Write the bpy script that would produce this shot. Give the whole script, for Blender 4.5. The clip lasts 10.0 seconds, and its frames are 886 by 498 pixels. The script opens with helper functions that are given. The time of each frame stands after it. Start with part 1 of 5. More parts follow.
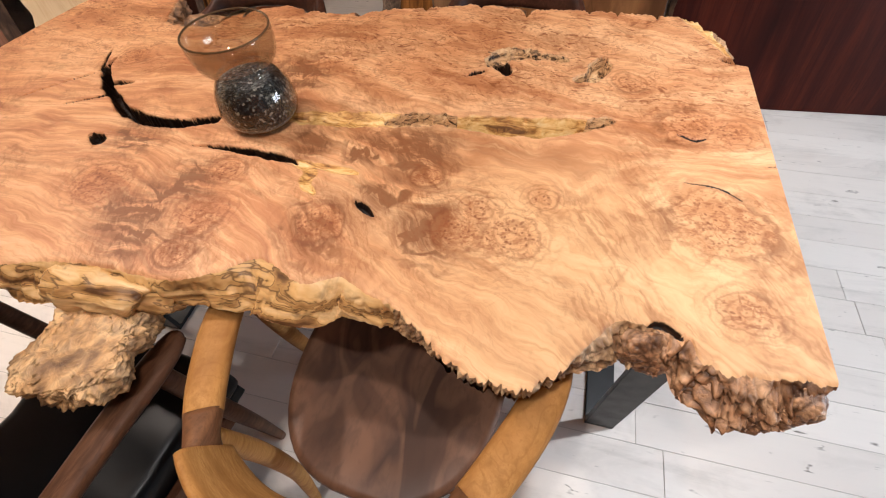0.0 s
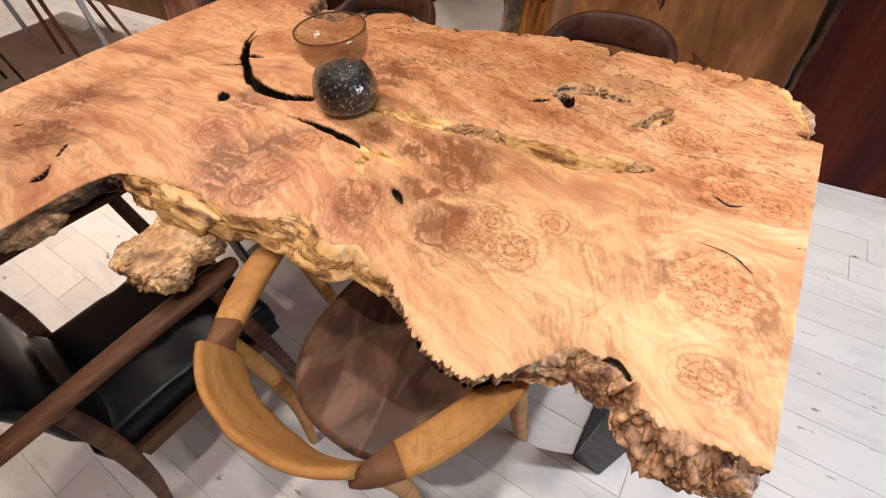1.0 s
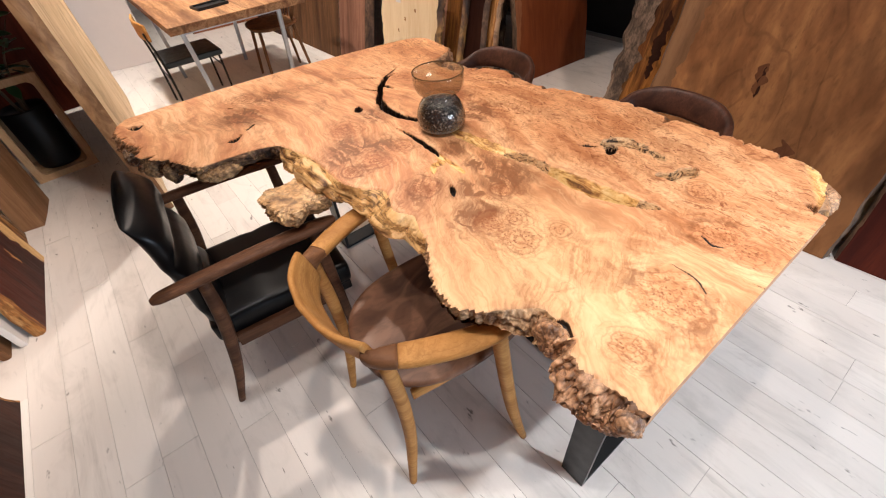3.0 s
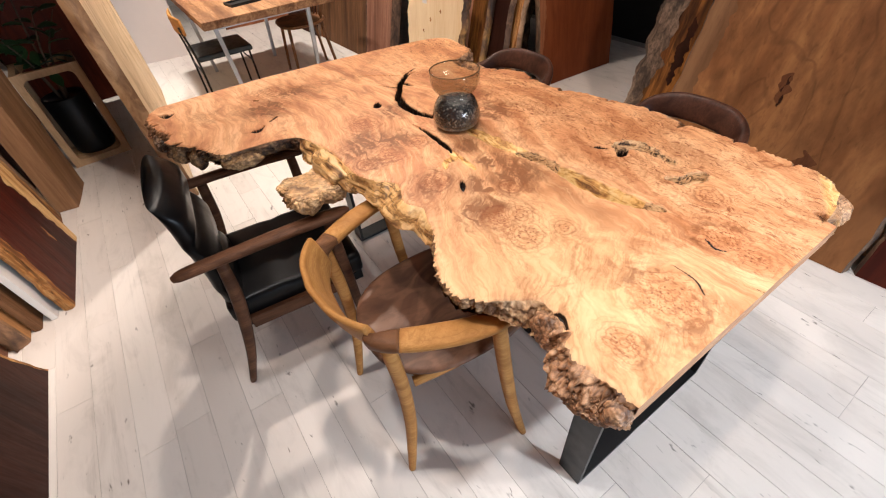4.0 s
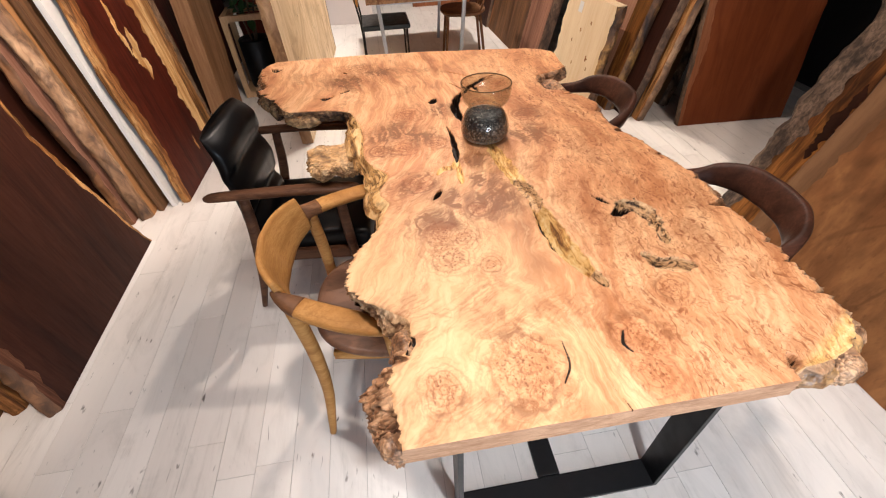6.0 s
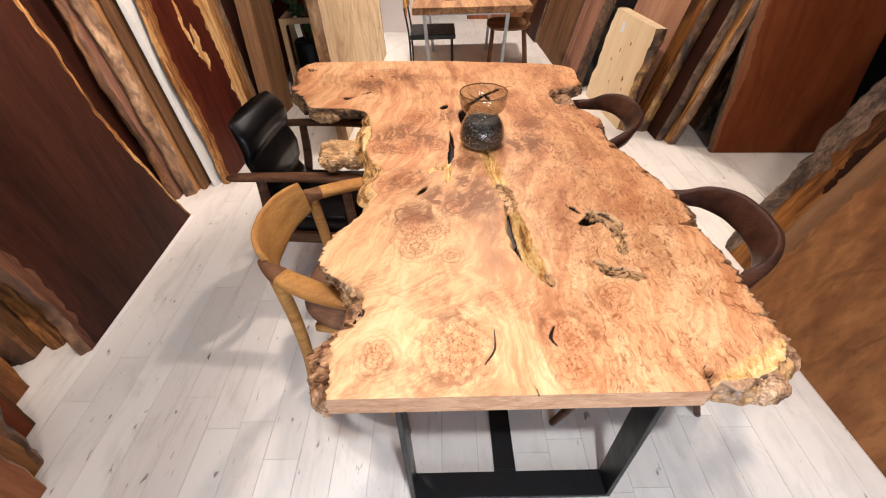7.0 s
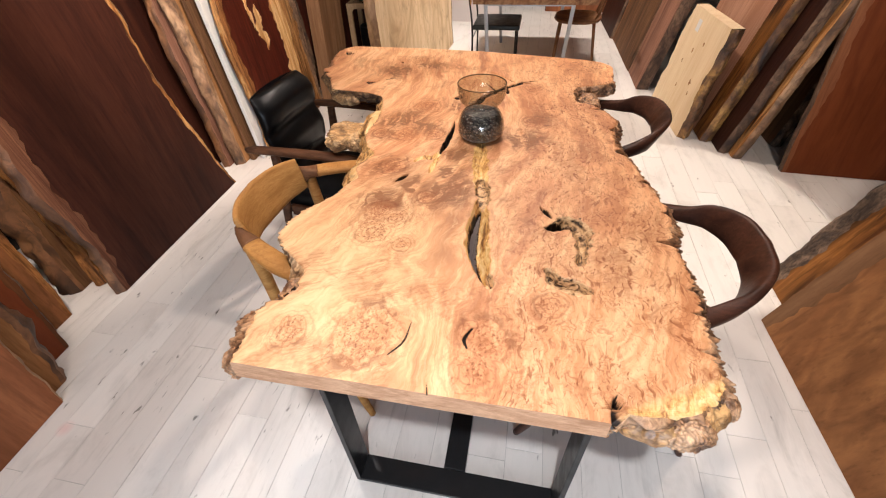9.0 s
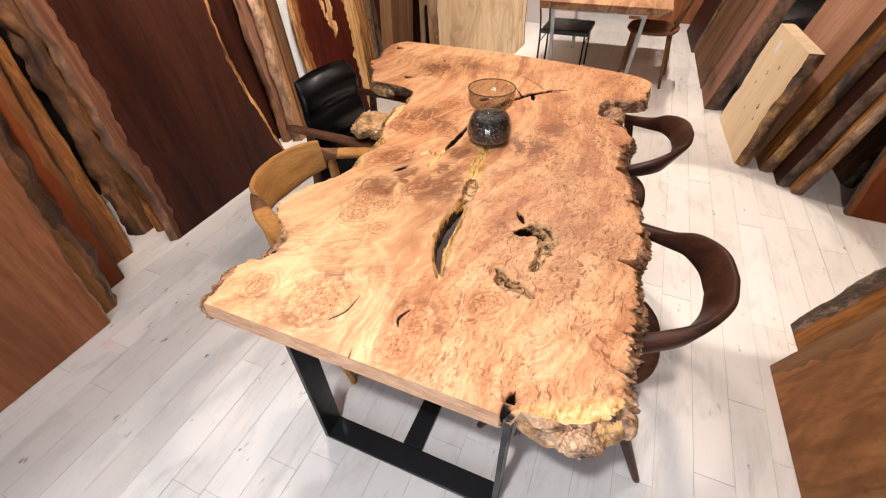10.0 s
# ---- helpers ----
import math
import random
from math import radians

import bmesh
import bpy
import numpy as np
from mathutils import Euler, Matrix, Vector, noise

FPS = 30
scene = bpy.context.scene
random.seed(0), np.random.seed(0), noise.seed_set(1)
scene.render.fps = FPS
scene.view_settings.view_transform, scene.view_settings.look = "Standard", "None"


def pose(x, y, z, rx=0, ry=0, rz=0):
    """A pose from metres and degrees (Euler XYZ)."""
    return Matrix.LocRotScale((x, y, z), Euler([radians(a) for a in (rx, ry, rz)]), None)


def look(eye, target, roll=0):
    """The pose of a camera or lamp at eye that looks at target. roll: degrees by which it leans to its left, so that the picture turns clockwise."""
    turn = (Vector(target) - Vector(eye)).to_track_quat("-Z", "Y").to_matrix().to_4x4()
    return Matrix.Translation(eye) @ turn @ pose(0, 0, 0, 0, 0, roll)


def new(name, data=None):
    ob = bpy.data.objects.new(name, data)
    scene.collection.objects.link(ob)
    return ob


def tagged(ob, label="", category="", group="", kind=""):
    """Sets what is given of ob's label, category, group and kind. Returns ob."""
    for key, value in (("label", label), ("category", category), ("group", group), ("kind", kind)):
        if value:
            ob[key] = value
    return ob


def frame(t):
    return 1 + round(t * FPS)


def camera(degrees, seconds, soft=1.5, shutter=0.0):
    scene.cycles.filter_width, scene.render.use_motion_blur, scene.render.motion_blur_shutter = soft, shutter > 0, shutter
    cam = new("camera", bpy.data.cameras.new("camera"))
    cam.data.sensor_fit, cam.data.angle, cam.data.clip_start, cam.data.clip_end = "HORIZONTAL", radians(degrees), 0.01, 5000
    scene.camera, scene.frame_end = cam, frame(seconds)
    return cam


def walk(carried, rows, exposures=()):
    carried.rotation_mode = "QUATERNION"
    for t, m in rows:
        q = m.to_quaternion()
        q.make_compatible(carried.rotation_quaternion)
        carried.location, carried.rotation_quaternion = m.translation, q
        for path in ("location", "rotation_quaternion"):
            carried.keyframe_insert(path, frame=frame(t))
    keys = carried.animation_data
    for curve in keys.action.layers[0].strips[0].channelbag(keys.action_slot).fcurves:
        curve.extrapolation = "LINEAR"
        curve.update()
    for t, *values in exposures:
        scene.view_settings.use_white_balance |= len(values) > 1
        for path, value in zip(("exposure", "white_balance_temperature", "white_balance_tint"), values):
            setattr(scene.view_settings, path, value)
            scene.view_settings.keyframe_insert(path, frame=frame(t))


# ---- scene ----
cam = camera(92.6, 10.0, 1.15)
PATH = [
    (0, (-0.612, 0.396, 1.264), (0.494, 0.759, -0.362), -5.4),
    (0.5, (-0.596, 0.321, 1.279), (0.457, 0.88, -0.327), -5.8),
    (1, (-0.626, 0.245, 1.309), (0.363, 0.986, -0.263), -5.7),
    (1.5, (-0.652, 0.115, 1.337), (0.258, 1.038, -0.186), -6.5),
    (2, (-0.697, 0.037, 1.364), (0.167, 1.09, -0.1), -6.3),
    (2.5, (-0.745, -0.014, 1.385), (0.095, 1.126, -0.027), -6.1),
    (4, (-0.749, -0.103, 1.393), (0.016, 1.138, 0.024), -5.5),
    (4.5, (-0.663, -0.115, 1.375), (0.0, 1.176, -0.001), -5.4),
    (5, (-0.541, -0.15, 1.382), (-0.038, 1.201, -0.004), -5.2),
    (5.5, (-0.434, -0.202, 1.39), (-0.095, 1.215, 0.021), -3.9),
    (6.8, (-0.145, -0.389, 1.424), (-0.134, 1.11, 0.1), -1.8),
    (7, (-0.13, -0.395, 1.424), (-0.141, 1.113, 0.11), -1.7),
    (7.5, (-0.103, -0.406, 1.426), (-0.152, 1.099, 0.111), -1.7),
    (8, (-0.058, -0.413, 1.417), (-0.166, 1.081, 0.092), -2.4),
    (8.5, (0.038, -0.377, 1.396), (-0.164, 1.097, 0.06), -2.7),
    (9, (0.153, -0.364, 1.404), (-0.174, 1.093, 0.074), -2.6),
    (9.5, (0.251, -0.358, 1.416), (-0.217, 1.056, 0.082), -2.2),
    (10, (0.399, -0.361, 1.437), (-0.204, 1.002, 0.103), -1.6),
]
walk(cam, [(t, look(eye, target, roll)) for t, eye, target, roll in PATH], [(0.0, -0.20), (1.0, -0.12), (2.5, 0.03), (4.0, 0.06), (10.0, 0.05)])


# ---------- world, lights ----------
world = bpy.data.worlds.new("world")
scene.world = world
world.use_nodes = True
world.node_tree.nodes["Background"].inputs[0].default_value = (1.0, 0.93, 0.86, 1)
world.node_tree.nodes["Background"].inputs[1].default_value = 0.006


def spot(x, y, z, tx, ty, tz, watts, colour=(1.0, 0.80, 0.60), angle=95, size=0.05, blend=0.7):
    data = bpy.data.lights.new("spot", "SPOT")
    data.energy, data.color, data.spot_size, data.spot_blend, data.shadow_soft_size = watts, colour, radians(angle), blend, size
    ob = new("added_ceiling_spot", data)
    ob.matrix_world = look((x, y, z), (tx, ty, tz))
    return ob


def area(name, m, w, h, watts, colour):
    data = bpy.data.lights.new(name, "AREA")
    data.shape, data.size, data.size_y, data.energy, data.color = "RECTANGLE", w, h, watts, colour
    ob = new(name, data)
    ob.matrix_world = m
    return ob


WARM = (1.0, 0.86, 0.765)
# unseen spots at ceiling height, and daylight from the shop front behind the camera
# added without fixtures, each aimed to brighten a part of table, slabs or floor
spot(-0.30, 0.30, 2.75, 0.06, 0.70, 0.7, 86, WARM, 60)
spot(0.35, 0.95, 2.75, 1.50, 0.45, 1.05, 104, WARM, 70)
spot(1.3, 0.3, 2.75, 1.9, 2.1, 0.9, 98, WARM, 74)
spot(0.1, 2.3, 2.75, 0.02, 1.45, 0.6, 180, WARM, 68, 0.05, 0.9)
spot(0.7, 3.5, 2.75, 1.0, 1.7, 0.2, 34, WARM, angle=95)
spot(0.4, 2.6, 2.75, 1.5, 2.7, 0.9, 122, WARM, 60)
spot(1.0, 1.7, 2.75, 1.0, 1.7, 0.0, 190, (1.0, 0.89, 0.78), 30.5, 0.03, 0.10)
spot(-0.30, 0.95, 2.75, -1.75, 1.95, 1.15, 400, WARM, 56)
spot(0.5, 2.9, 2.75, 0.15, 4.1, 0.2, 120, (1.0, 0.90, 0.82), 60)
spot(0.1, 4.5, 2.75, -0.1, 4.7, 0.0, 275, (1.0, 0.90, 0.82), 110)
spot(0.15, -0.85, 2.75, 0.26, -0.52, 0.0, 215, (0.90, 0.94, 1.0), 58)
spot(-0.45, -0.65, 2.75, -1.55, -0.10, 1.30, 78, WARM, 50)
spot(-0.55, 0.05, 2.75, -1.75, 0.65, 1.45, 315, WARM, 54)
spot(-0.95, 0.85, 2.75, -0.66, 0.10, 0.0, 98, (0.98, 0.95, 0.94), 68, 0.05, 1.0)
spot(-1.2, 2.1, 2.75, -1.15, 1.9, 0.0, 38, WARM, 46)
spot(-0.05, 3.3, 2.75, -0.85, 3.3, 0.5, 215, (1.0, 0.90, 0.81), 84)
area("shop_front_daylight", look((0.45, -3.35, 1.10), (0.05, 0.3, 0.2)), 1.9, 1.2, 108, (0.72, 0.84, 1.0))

# ---------- materials ----------


class Nodes:
    def __init__(self, name):
        self.mat = bpy.data.materials.new(name)
        self.mat.use_nodes = True
        self.tree = self.mat.node_tree
        self.bsdf = self.tree.nodes["Principled BSDF"]

    def add(self, kind, **values):
        node = self.tree.nodes.new("ShaderNode" + kind)
        for key, value in values.items():
            if key == "operation":
                node.operation = value
            elif key == "data_type":
                node.data_type = value
            elif key == "blend_type":
                node.blend_type = value
            else:
                node.inputs[key].default_value = value
        return node

    def link(self, a, b):
        self.tree.links.new(a, b)

    def coords(self, scale=(1, 1, 1), spread=3.0):
        at = self.add("TexCoord").outputs["Object"]
        if spread:
            rnd = self.add("ObjectInfo").outputs["Random"]
            shift = self.add("VectorMath", operation="SCALE")
            shift.inputs[0].default_value = (spread, spread * 1.7, spread * 2.3)
            self.link(rnd, shift.inputs["Scale"])
            both = self.add("VectorMath", operation="ADD")
            self.link(at, both.inputs[0]), self.link(shift.outputs[0], both.inputs[1])
            at = both.outputs[0]
        mapping = self.add("Mapping")
        mapping.inputs["Scale"].default_value = scale
        self.link(at, mapping.inputs["Vector"])
        return mapping.outputs[0]

    def noise(self, vector, scale, detail=4.0, rough=0.55, distortion=0.0):
        n = self.add("TexNoise", Scale=scale, Detail=detail, Roughness=rough, Distortion=distortion)
        self.link(vector, n.inputs["Vector"])
        return n.outputs["Fac"]

    def ramp(self, fac, *stops):
        r = self.add("ValToRGB")
        e = r.color_ramp.elements
        while len(e) < len(stops):
            e.new(0.5)
        for el, (p, c) in zip(e, stops):
            el.position = p
            el.color = (*c, 1) if len(c) == 3 else c
        self.link(fac, r.inputs[0])
        return r.outputs[0]

    def grey(self, fac, lo, hi, a=0.0, b=1.0):
        m = self.add("MapRange")
        m.inputs["From Min"].default_value, m.inputs["From Max"].default_value = lo, hi
        m.inputs["To Min"].default_value, m.inputs["To Max"].default_value = a, b
        self.link(fac, m.inputs["Value"])
        return m.outputs[0]

    def mix(self, fac, a, b, blend="MIX"):
        m = self.add("Mix", data_type="RGBA", blend_type=blend)
        for value, sock in ((fac, m.inputs[0]), (a, m.inputs[6]), (b, m.inputs[7])):
            if hasattr(value, "is_linked"):
                self.link(value, sock)
            elif isinstance(value, tuple):
                sock.default_value = (*value, 1)
            else:
                sock.default_value = value
        return m.outputs[2]

    def math(self, op, a, b=0.0):
        m = self.add("Math", operation=op)
        for value, sock in ((a, m.inputs[0]), (b, m.inputs[1])):
            if hasattr(value, "is_linked"):
                self.link(value, sock)
            else:
                sock.default_value = value
        return m.outputs[0]

    def out(self, colour, rough=0.5, bump=None, strength=0.3, distance=0.002, **other):
        for value, key in ((colour, "Base Color"), (rough, "Roughness")):
            if hasattr(value, "is_linked"):
                self.link(value, self.bsdf.inputs[key])
            elif isinstance(value, tuple):
                self.bsdf.inputs[key].default_value = (*value, 1)
            else:
                self.bsdf.inputs[key].default_value = value
        for key, value in other.items():
            self.bsdf.inputs[key.replace("_", " ")].default_value = value
        if bump is not None:
            b = self.add("Bump", Strength=strength, Distance=distance)
            self.link(bump, b.inputs["Height"])
            self.link(b.outputs[0], self.bsdf.inputs["Normal"])
        return self.mat


def wood(name, light, mid, dark, stretch=(14, 14, 1.6), scale=1.0, rough=0.45, figure=0.6, spread=3.0, shift=0.0, relief=0.15):
    """Sawn or polished wood; the grain runs along the axis with the least stretch."""
    n = Nodes(name)
    v = n.coords(stretch, spread)
    rings = n.math("ADD", n.noise(v, 0.9 * scale, 3, 0.5, figure), shift)
    fibre = n.noise(v, 9.0 * scale, 5, 0.7, 0.3)
    cloud = n.noise(n.coords((1, 1, 1), spread), 3.5, 3, 0.6, 0.8)
    c = n.ramp(rings, (0.30, dark), (0.45, mid), (0.56, light), (0.66, mid), (0.78, light))
    c = n.mix(n.grey(fibre, 0.40, 0.66, 0.0, 0.55), c, dark)
    pores = n.noise(v, 26.0 * scale, 3, 0.6, 0.2)
    c = n.mix(n.grey(pores, 0.56, 0.68, 0.0, 0.40), c, dark)
    c = n.mix(n.grey(cloud, 0.35, 0.7, 0.0, 0.35), c, mid)
    wide = n.noise(v, 0.34 * scale, 2, 0.5, figure * 1.6)
    c = n.mix(n.grey(wide, 0.52, 0.68, 0.0, 0.40), c, dark)
    c = n.mix(n.grey(wide, 0.47, 0.34, 0.0, 0.40), c, light)
    vein = n.math("ABSOLUTE", n.math("SUBTRACT", n.noise(v, 1.5 * scale, 3, 0.5, 0.7), 0.5))
    c = n.mix(n.grey(vein, 0.005, 0.018, 0.38, 0.0), c, dark)
    band = n.noise(v, 3.2 * scale, 4, 0.6, 0.8)
    c = n.mix(n.grey(band, 0.50, 0.68, 0.0, 0.40), c, dark)
    c = n.mix(n.grey(band, 0.46, 0.32, 0.0, 0.30), c, light)
    return n.out(c, n.grey(fibre, 0.3, 0.7, rough + 0.03, rough + 0.2), n.math("ADD", fibre, n.math("MULTIPLY", rings, 2.0)) if relief > .3 else fibre, relief, 0.001 if relief < .3 else 0.004, Specular_IOR_Level=0.13)


def bark(name, light, mid, dark, scale=22.0, rough=0.8, strength=0.9, beads=0.0):
    n = Nodes(name)
    v = n.coords((1, 1, 0.55))
    big = n.noise(v, scale * 0.45, 3, 0.6, 1.2)
    fine = n.noise(v, scale * 2.2, 5, 0.65, 0.8)
    c = n.ramp(big, (0.30, dark), (0.47, mid), (0.62, light))
    c = n.mix(n.grey(fine, 0.42, 0.62, 0.0, 0.65), c, dark)
    relief = n.math("ADD", n.math("MULTIPLY", big, 2.0), fine)
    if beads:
        # mixed towards the dark colour in the clefts between the beads of the mesh
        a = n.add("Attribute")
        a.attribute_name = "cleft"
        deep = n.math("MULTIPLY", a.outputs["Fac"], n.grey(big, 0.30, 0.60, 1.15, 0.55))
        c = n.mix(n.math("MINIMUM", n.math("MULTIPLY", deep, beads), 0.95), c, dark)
    return n.out(c, rough, relief, strength, 0.006)


def folded(name):
    """The smooth golden flank of a live edge: long soft folds, pale crests, dark creases, a few grey bark stains."""
    n = Nodes(name)
    v = n.coords((15, 4.5, 26), 0)
    folds = n.noise(v, 1.0, 3, 0.5, 1.6)
    silk = n.noise(n.coords((60, 9, 90), 0), 1.0, 4, 0.6, 0.6)
    stain = n.noise(n.coords((1, 1, 1), 0), 11.0, 4, 0.6, 0.8)
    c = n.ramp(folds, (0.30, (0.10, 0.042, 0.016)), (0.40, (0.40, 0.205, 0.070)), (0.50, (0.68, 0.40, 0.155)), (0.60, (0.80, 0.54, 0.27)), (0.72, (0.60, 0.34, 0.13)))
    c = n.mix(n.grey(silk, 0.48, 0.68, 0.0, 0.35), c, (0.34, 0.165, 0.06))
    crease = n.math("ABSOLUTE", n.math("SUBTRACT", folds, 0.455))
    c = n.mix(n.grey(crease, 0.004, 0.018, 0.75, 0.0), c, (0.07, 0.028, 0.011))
    c = n.mix(n.grey(stain, 0.55, 0.66, 0.0, 0.70), c, (0.13, 0.062, 0.028))
    return n.out(c, n.grey(silk, 0.3, 0.7, 0.36, 0.52), folds, 0.55, 0.006, Specular_IOR_Level=0.35)


def swirled(name, light, mid, dark, stretch, rings=24.0, rough=0.36):
    """Flat-sawn wood with nested, wandering growth lines."""
    n = Nodes(name)
    v = n.coords(stretch, 2.0)
    field = n.noise(v, 1.0, 2, 0.45, 1.1)
    wave = n.add("Math", operation="SINE")
    n.link(n.math("MULTIPLY", field, rings), wave.inputs[0])
    silk = n.noise(n.coords(tuple(k * 9 for k in stretch), 2.0), 1.0, 4, 0.6, 0.4)
    cloud = n.noise(v, 0.7, 3, 0.55, 0.6)
    c = n.ramp(cloud, (0.34, dark), (0.48, mid), (0.64, light))
    c = n.mix(n.grey(wave.outputs[0], 0.45, 0.98, 0.0, 0.62), c, dark)
    c = n.mix(n.grey(wave.outputs[0], -0.4, -0.95, 0.0, 0.40), c, light)
    c = n.mix(n.grey(silk, 0.48, 0.66, 0.0, 0.35), c, dark)
    return n.out(c, n.grey(silk, 0.3, 0.7, rough, rough + 0.15), silk, 0.08, 0.001, Specular_IOR_Level=0.25)


TOP, THICK = 0.73, 0.05
# ringed knots in the burl: place across, place along, radius
KNOTS = [(-.114, .108, .070), (-.115, .378, .026), (-.160, .475, .034), (-.212, .505, .045), (-.205, .415, .045), (-.270, .088, .036), (.115, .131, .052), (.105, .052, .045), (.24, .236, .035),
         (-.240, .735, .042), (-.100, .582, .030), (-.262, .945, .046), (-.343, .940, .028), (-.228, 1.175, .055), (-.158, .954, .036), (.18, 1.09, .045), (.17, 1.41, .04), (-.395, 1.70, .05)]
# soft brown clouds
CLOUDS = [(-.267, 1.065, .070), (-.339, 1.035, .055), (-.040, .610, .080), (-.245, .735, .060), (.155, .950, .070), (-.20, .545, .070), (-.055, .70, .05), (-.34, .94, .04),
          (-.15, .64, .05), (-.05, .82, .045), (-.19, 1.0, .05), (.20, 1.10, .05), (-.10, 1.20, .05), (-.45, 1.55, .08), (-.30, 1.62, .06)]


def burl(name):
    """Pale maple burl: grain that flows round ringed knots, brown clouds, short rusty dashes and nests of small eyes."""
    n = Nodes(name)
    at = n.add("TexCoord").outputs["Object"]

    def field(key):
        a = n.add("Attribute")
        a.attribute_name = key
        return a.outputs["Vector"]

    def warped(base, scale, amount, detail=3.0):
        w = n.add("TexNoise", Scale=scale, Detail=detail, Roughness=0.55)
        n.link(at, w.inputs["Vector"])
        o = n.add("VectorMath", operation="MULTIPLY_ADD")
        n.link(w.outputs["Color"], o.inputs[0])
        o.inputs[1].default_value = (amount, amount, 0.0)
        n.link(base, o.inputs[2])
        return o.outputs[0]

    def scaled(base, x, y, turn=0.0, z=1):
        m = n.add("Mapping")
        m.inputs["Scale"].default_value = (x, y, z)
        m.inputs["Rotation"].default_value = (0, 0, radians(turn))
        n.link(base, m.inputs["Vector"])
        return m.outputs[0]

    marks = n.add("SeparateXYZ")
    n.link(field("marks"), marks.inputs[0])
    ring, nest, cloud = marks.outputs
    flow = warped(warped(field("flow"), 3.2, 0.10), 13.0, 0.035)
    grain = n.noise(scaled(flow, 11, 3.0), 1.0, 4, 0.58, 0.5)
    fine = n.noise(scaled(flow, 95, 9), 1.0, 4, 0.65, 0.5)
    feather = n.noise(scaled(warped(flow, 40.0, 0.02), 42, 120), 1.0, 3, 0.6, 0.5)
    patch = n.noise(at, 6.5, 4, 0.62, 0.6)
    tone = n.noise(at, 1.7, 2, 0.5)
    jig = n.noise(at, 24.0, 4, 0.6, 0.6)
    # base colours along the flowing grain
    c = n.ramp(grain, (0.33, (0.42, 0.180, 0.090)), (0.42, (0.65, 0.335, 0.19)), (0.50, (0.79, 0.465, 0.275)), (0.60, (0.87, 0.575, 0.37)), (0.72, (0.74, 0.41, 0.23)))
    c = n.mix(n.math("MULTIPLY", nest, 0.25), c, (0.70, 0.39, 0.21))
    c = n.mix(n.grey(tone, 0.42, 0.66, 0.0, 0.28), c, (0.70, 0.34, 0.19))
    c = n.mix(n.grey(fine, 0.48, 0.64, 0.0, 0.38), c, (0.47, 0.20, 0.085))
    # paler sapwood towards the oak chair's side
    spot_at = n.add("SeparateXYZ")
    n.link(warped(at, 5.0, 0.12), spot_at.inputs[0])
    pale = n.math("MULTIPLY", n.grey(spot_at.outputs[0], 0.16, -0.10), n.grey(spot_at.outputs[1], 0.85, 0.45))
    c = n.mix(n.math("MULTIPLY", pale, 0.42), c, (0.92, 0.68, 0.42))
    # flowing strands, pale beside rust
    strands = n.noise(scaled(warped(flow, 14.0, 0.03), 64, 9), 1.0, 4, 0.62, 0.9)
    c = n.mix(n.grey(strands, 0.50, 0.66, 0.0, 0.36), c, (0.53, 0.24, 0.105))
    c = n.mix(n.grey(strands, 0.47, 0.33, 0.0, 0.32), c, (0.93, 0.69, 0.44))
    feathers = n.math("MULTIPLY", n.grey(feather, 0.48, 0.62), n.grey(patch, 0.44, 0.60))
    c = n.mix(n.math("MULTIPLY", feathers, 0.38), c, (0.40, 0.165, 0.068))
    # brown clouds drawn out into wavy bands along the grain
    ripple = n.add("Math", operation="SINE")
    across = n.add("SeparateXYZ")
    n.link(warped(flow, 7.0, 0.05), across.inputs[0])
    n.link(n.math("ADD", n.math("MULTIPLY", across.outputs[0], 95.0), n.math("MULTIPLY", n.noise(at, 8.0, 4, 0.6, 0.8), 24.0)), ripple.inputs[0])
    waves = n.math("MULTIPLY", n.grey(ripple.outputs[0], -0.1, 0.95), n.grey(n.noise(at, 14.0, 3, 0.6, 0.5), 0.40, 0.56))
    bands = n.grey(n.noise(scaled(warped(flow, 6.0, 0.06), 26, 7), 1.0, 4, 0.6, 1.2), 0.38, 0.58)
    bands = n.math("MAXIMUM", n.math("MULTIPLY", bands, 0.55), waves)
    c = n.mix(n.math("MULTIPLY", waves, 0.06), c, (0.46, 0.20, 0.09))
    broken = n.math("ADD", n.math("MULTIPLY", bands, 0.9), n.math("MULTIPLY", n.grey(feather, 0.42, 0.60), 0.18))
    c = n.mix(n.math("MINIMUM", n.math("MULTIPLY", n.math("MULTIPLY", cloud, broken), 1.9), 0.80), c, (0.22, 0.092, 0.042))
    c = n.mix(n.math("MULTIPLY", n.math("MULTIPLY", n.grey(patch, 0.48, 0.60), bands), 0.50), c, (0.34, 0.145, 0.063))
    # fine curled lines: contours of a crumpled field
    crumple = n.noise(warped(at, 22.0, 0.04), 24.0, 2, 0.5, 0.8)
    swirl = n.add("Math", operation="SINE")
    n.link(n.math("MULTIPLY", crumple, 46.0), swirl.inputs[0])
    curls = n.math("MULTIPLY", n.grey(swirl.outputs[0], 0.55, 0.96), n.grey(n.noise(at, 19.0, 2, 0.5), 0.46, 0.60))
    c = n.mix(n.math("MULTIPLY", n.math("MULTIPLY", curls, nest), 0.50), c, (0.34, 0.115, 0.045))
    # short rusty dashes that lie slantwise, and small hooked eyes
    dashes = n.grey(n.noise(scaled(warped(at, 7.0, 0.10), 135, 42, 32), 1.0, 3, 0.55, 0.5), 0.565, 0.635)
    hooks = n.grey(n.noise(scaled(warped(at, 18.0, 0.045), 85, 60, -20), 1.0, 4, 0.6, 1.2), 0.52, 0.63)
    speck = n.add("TexVoronoi", Scale=105.0)
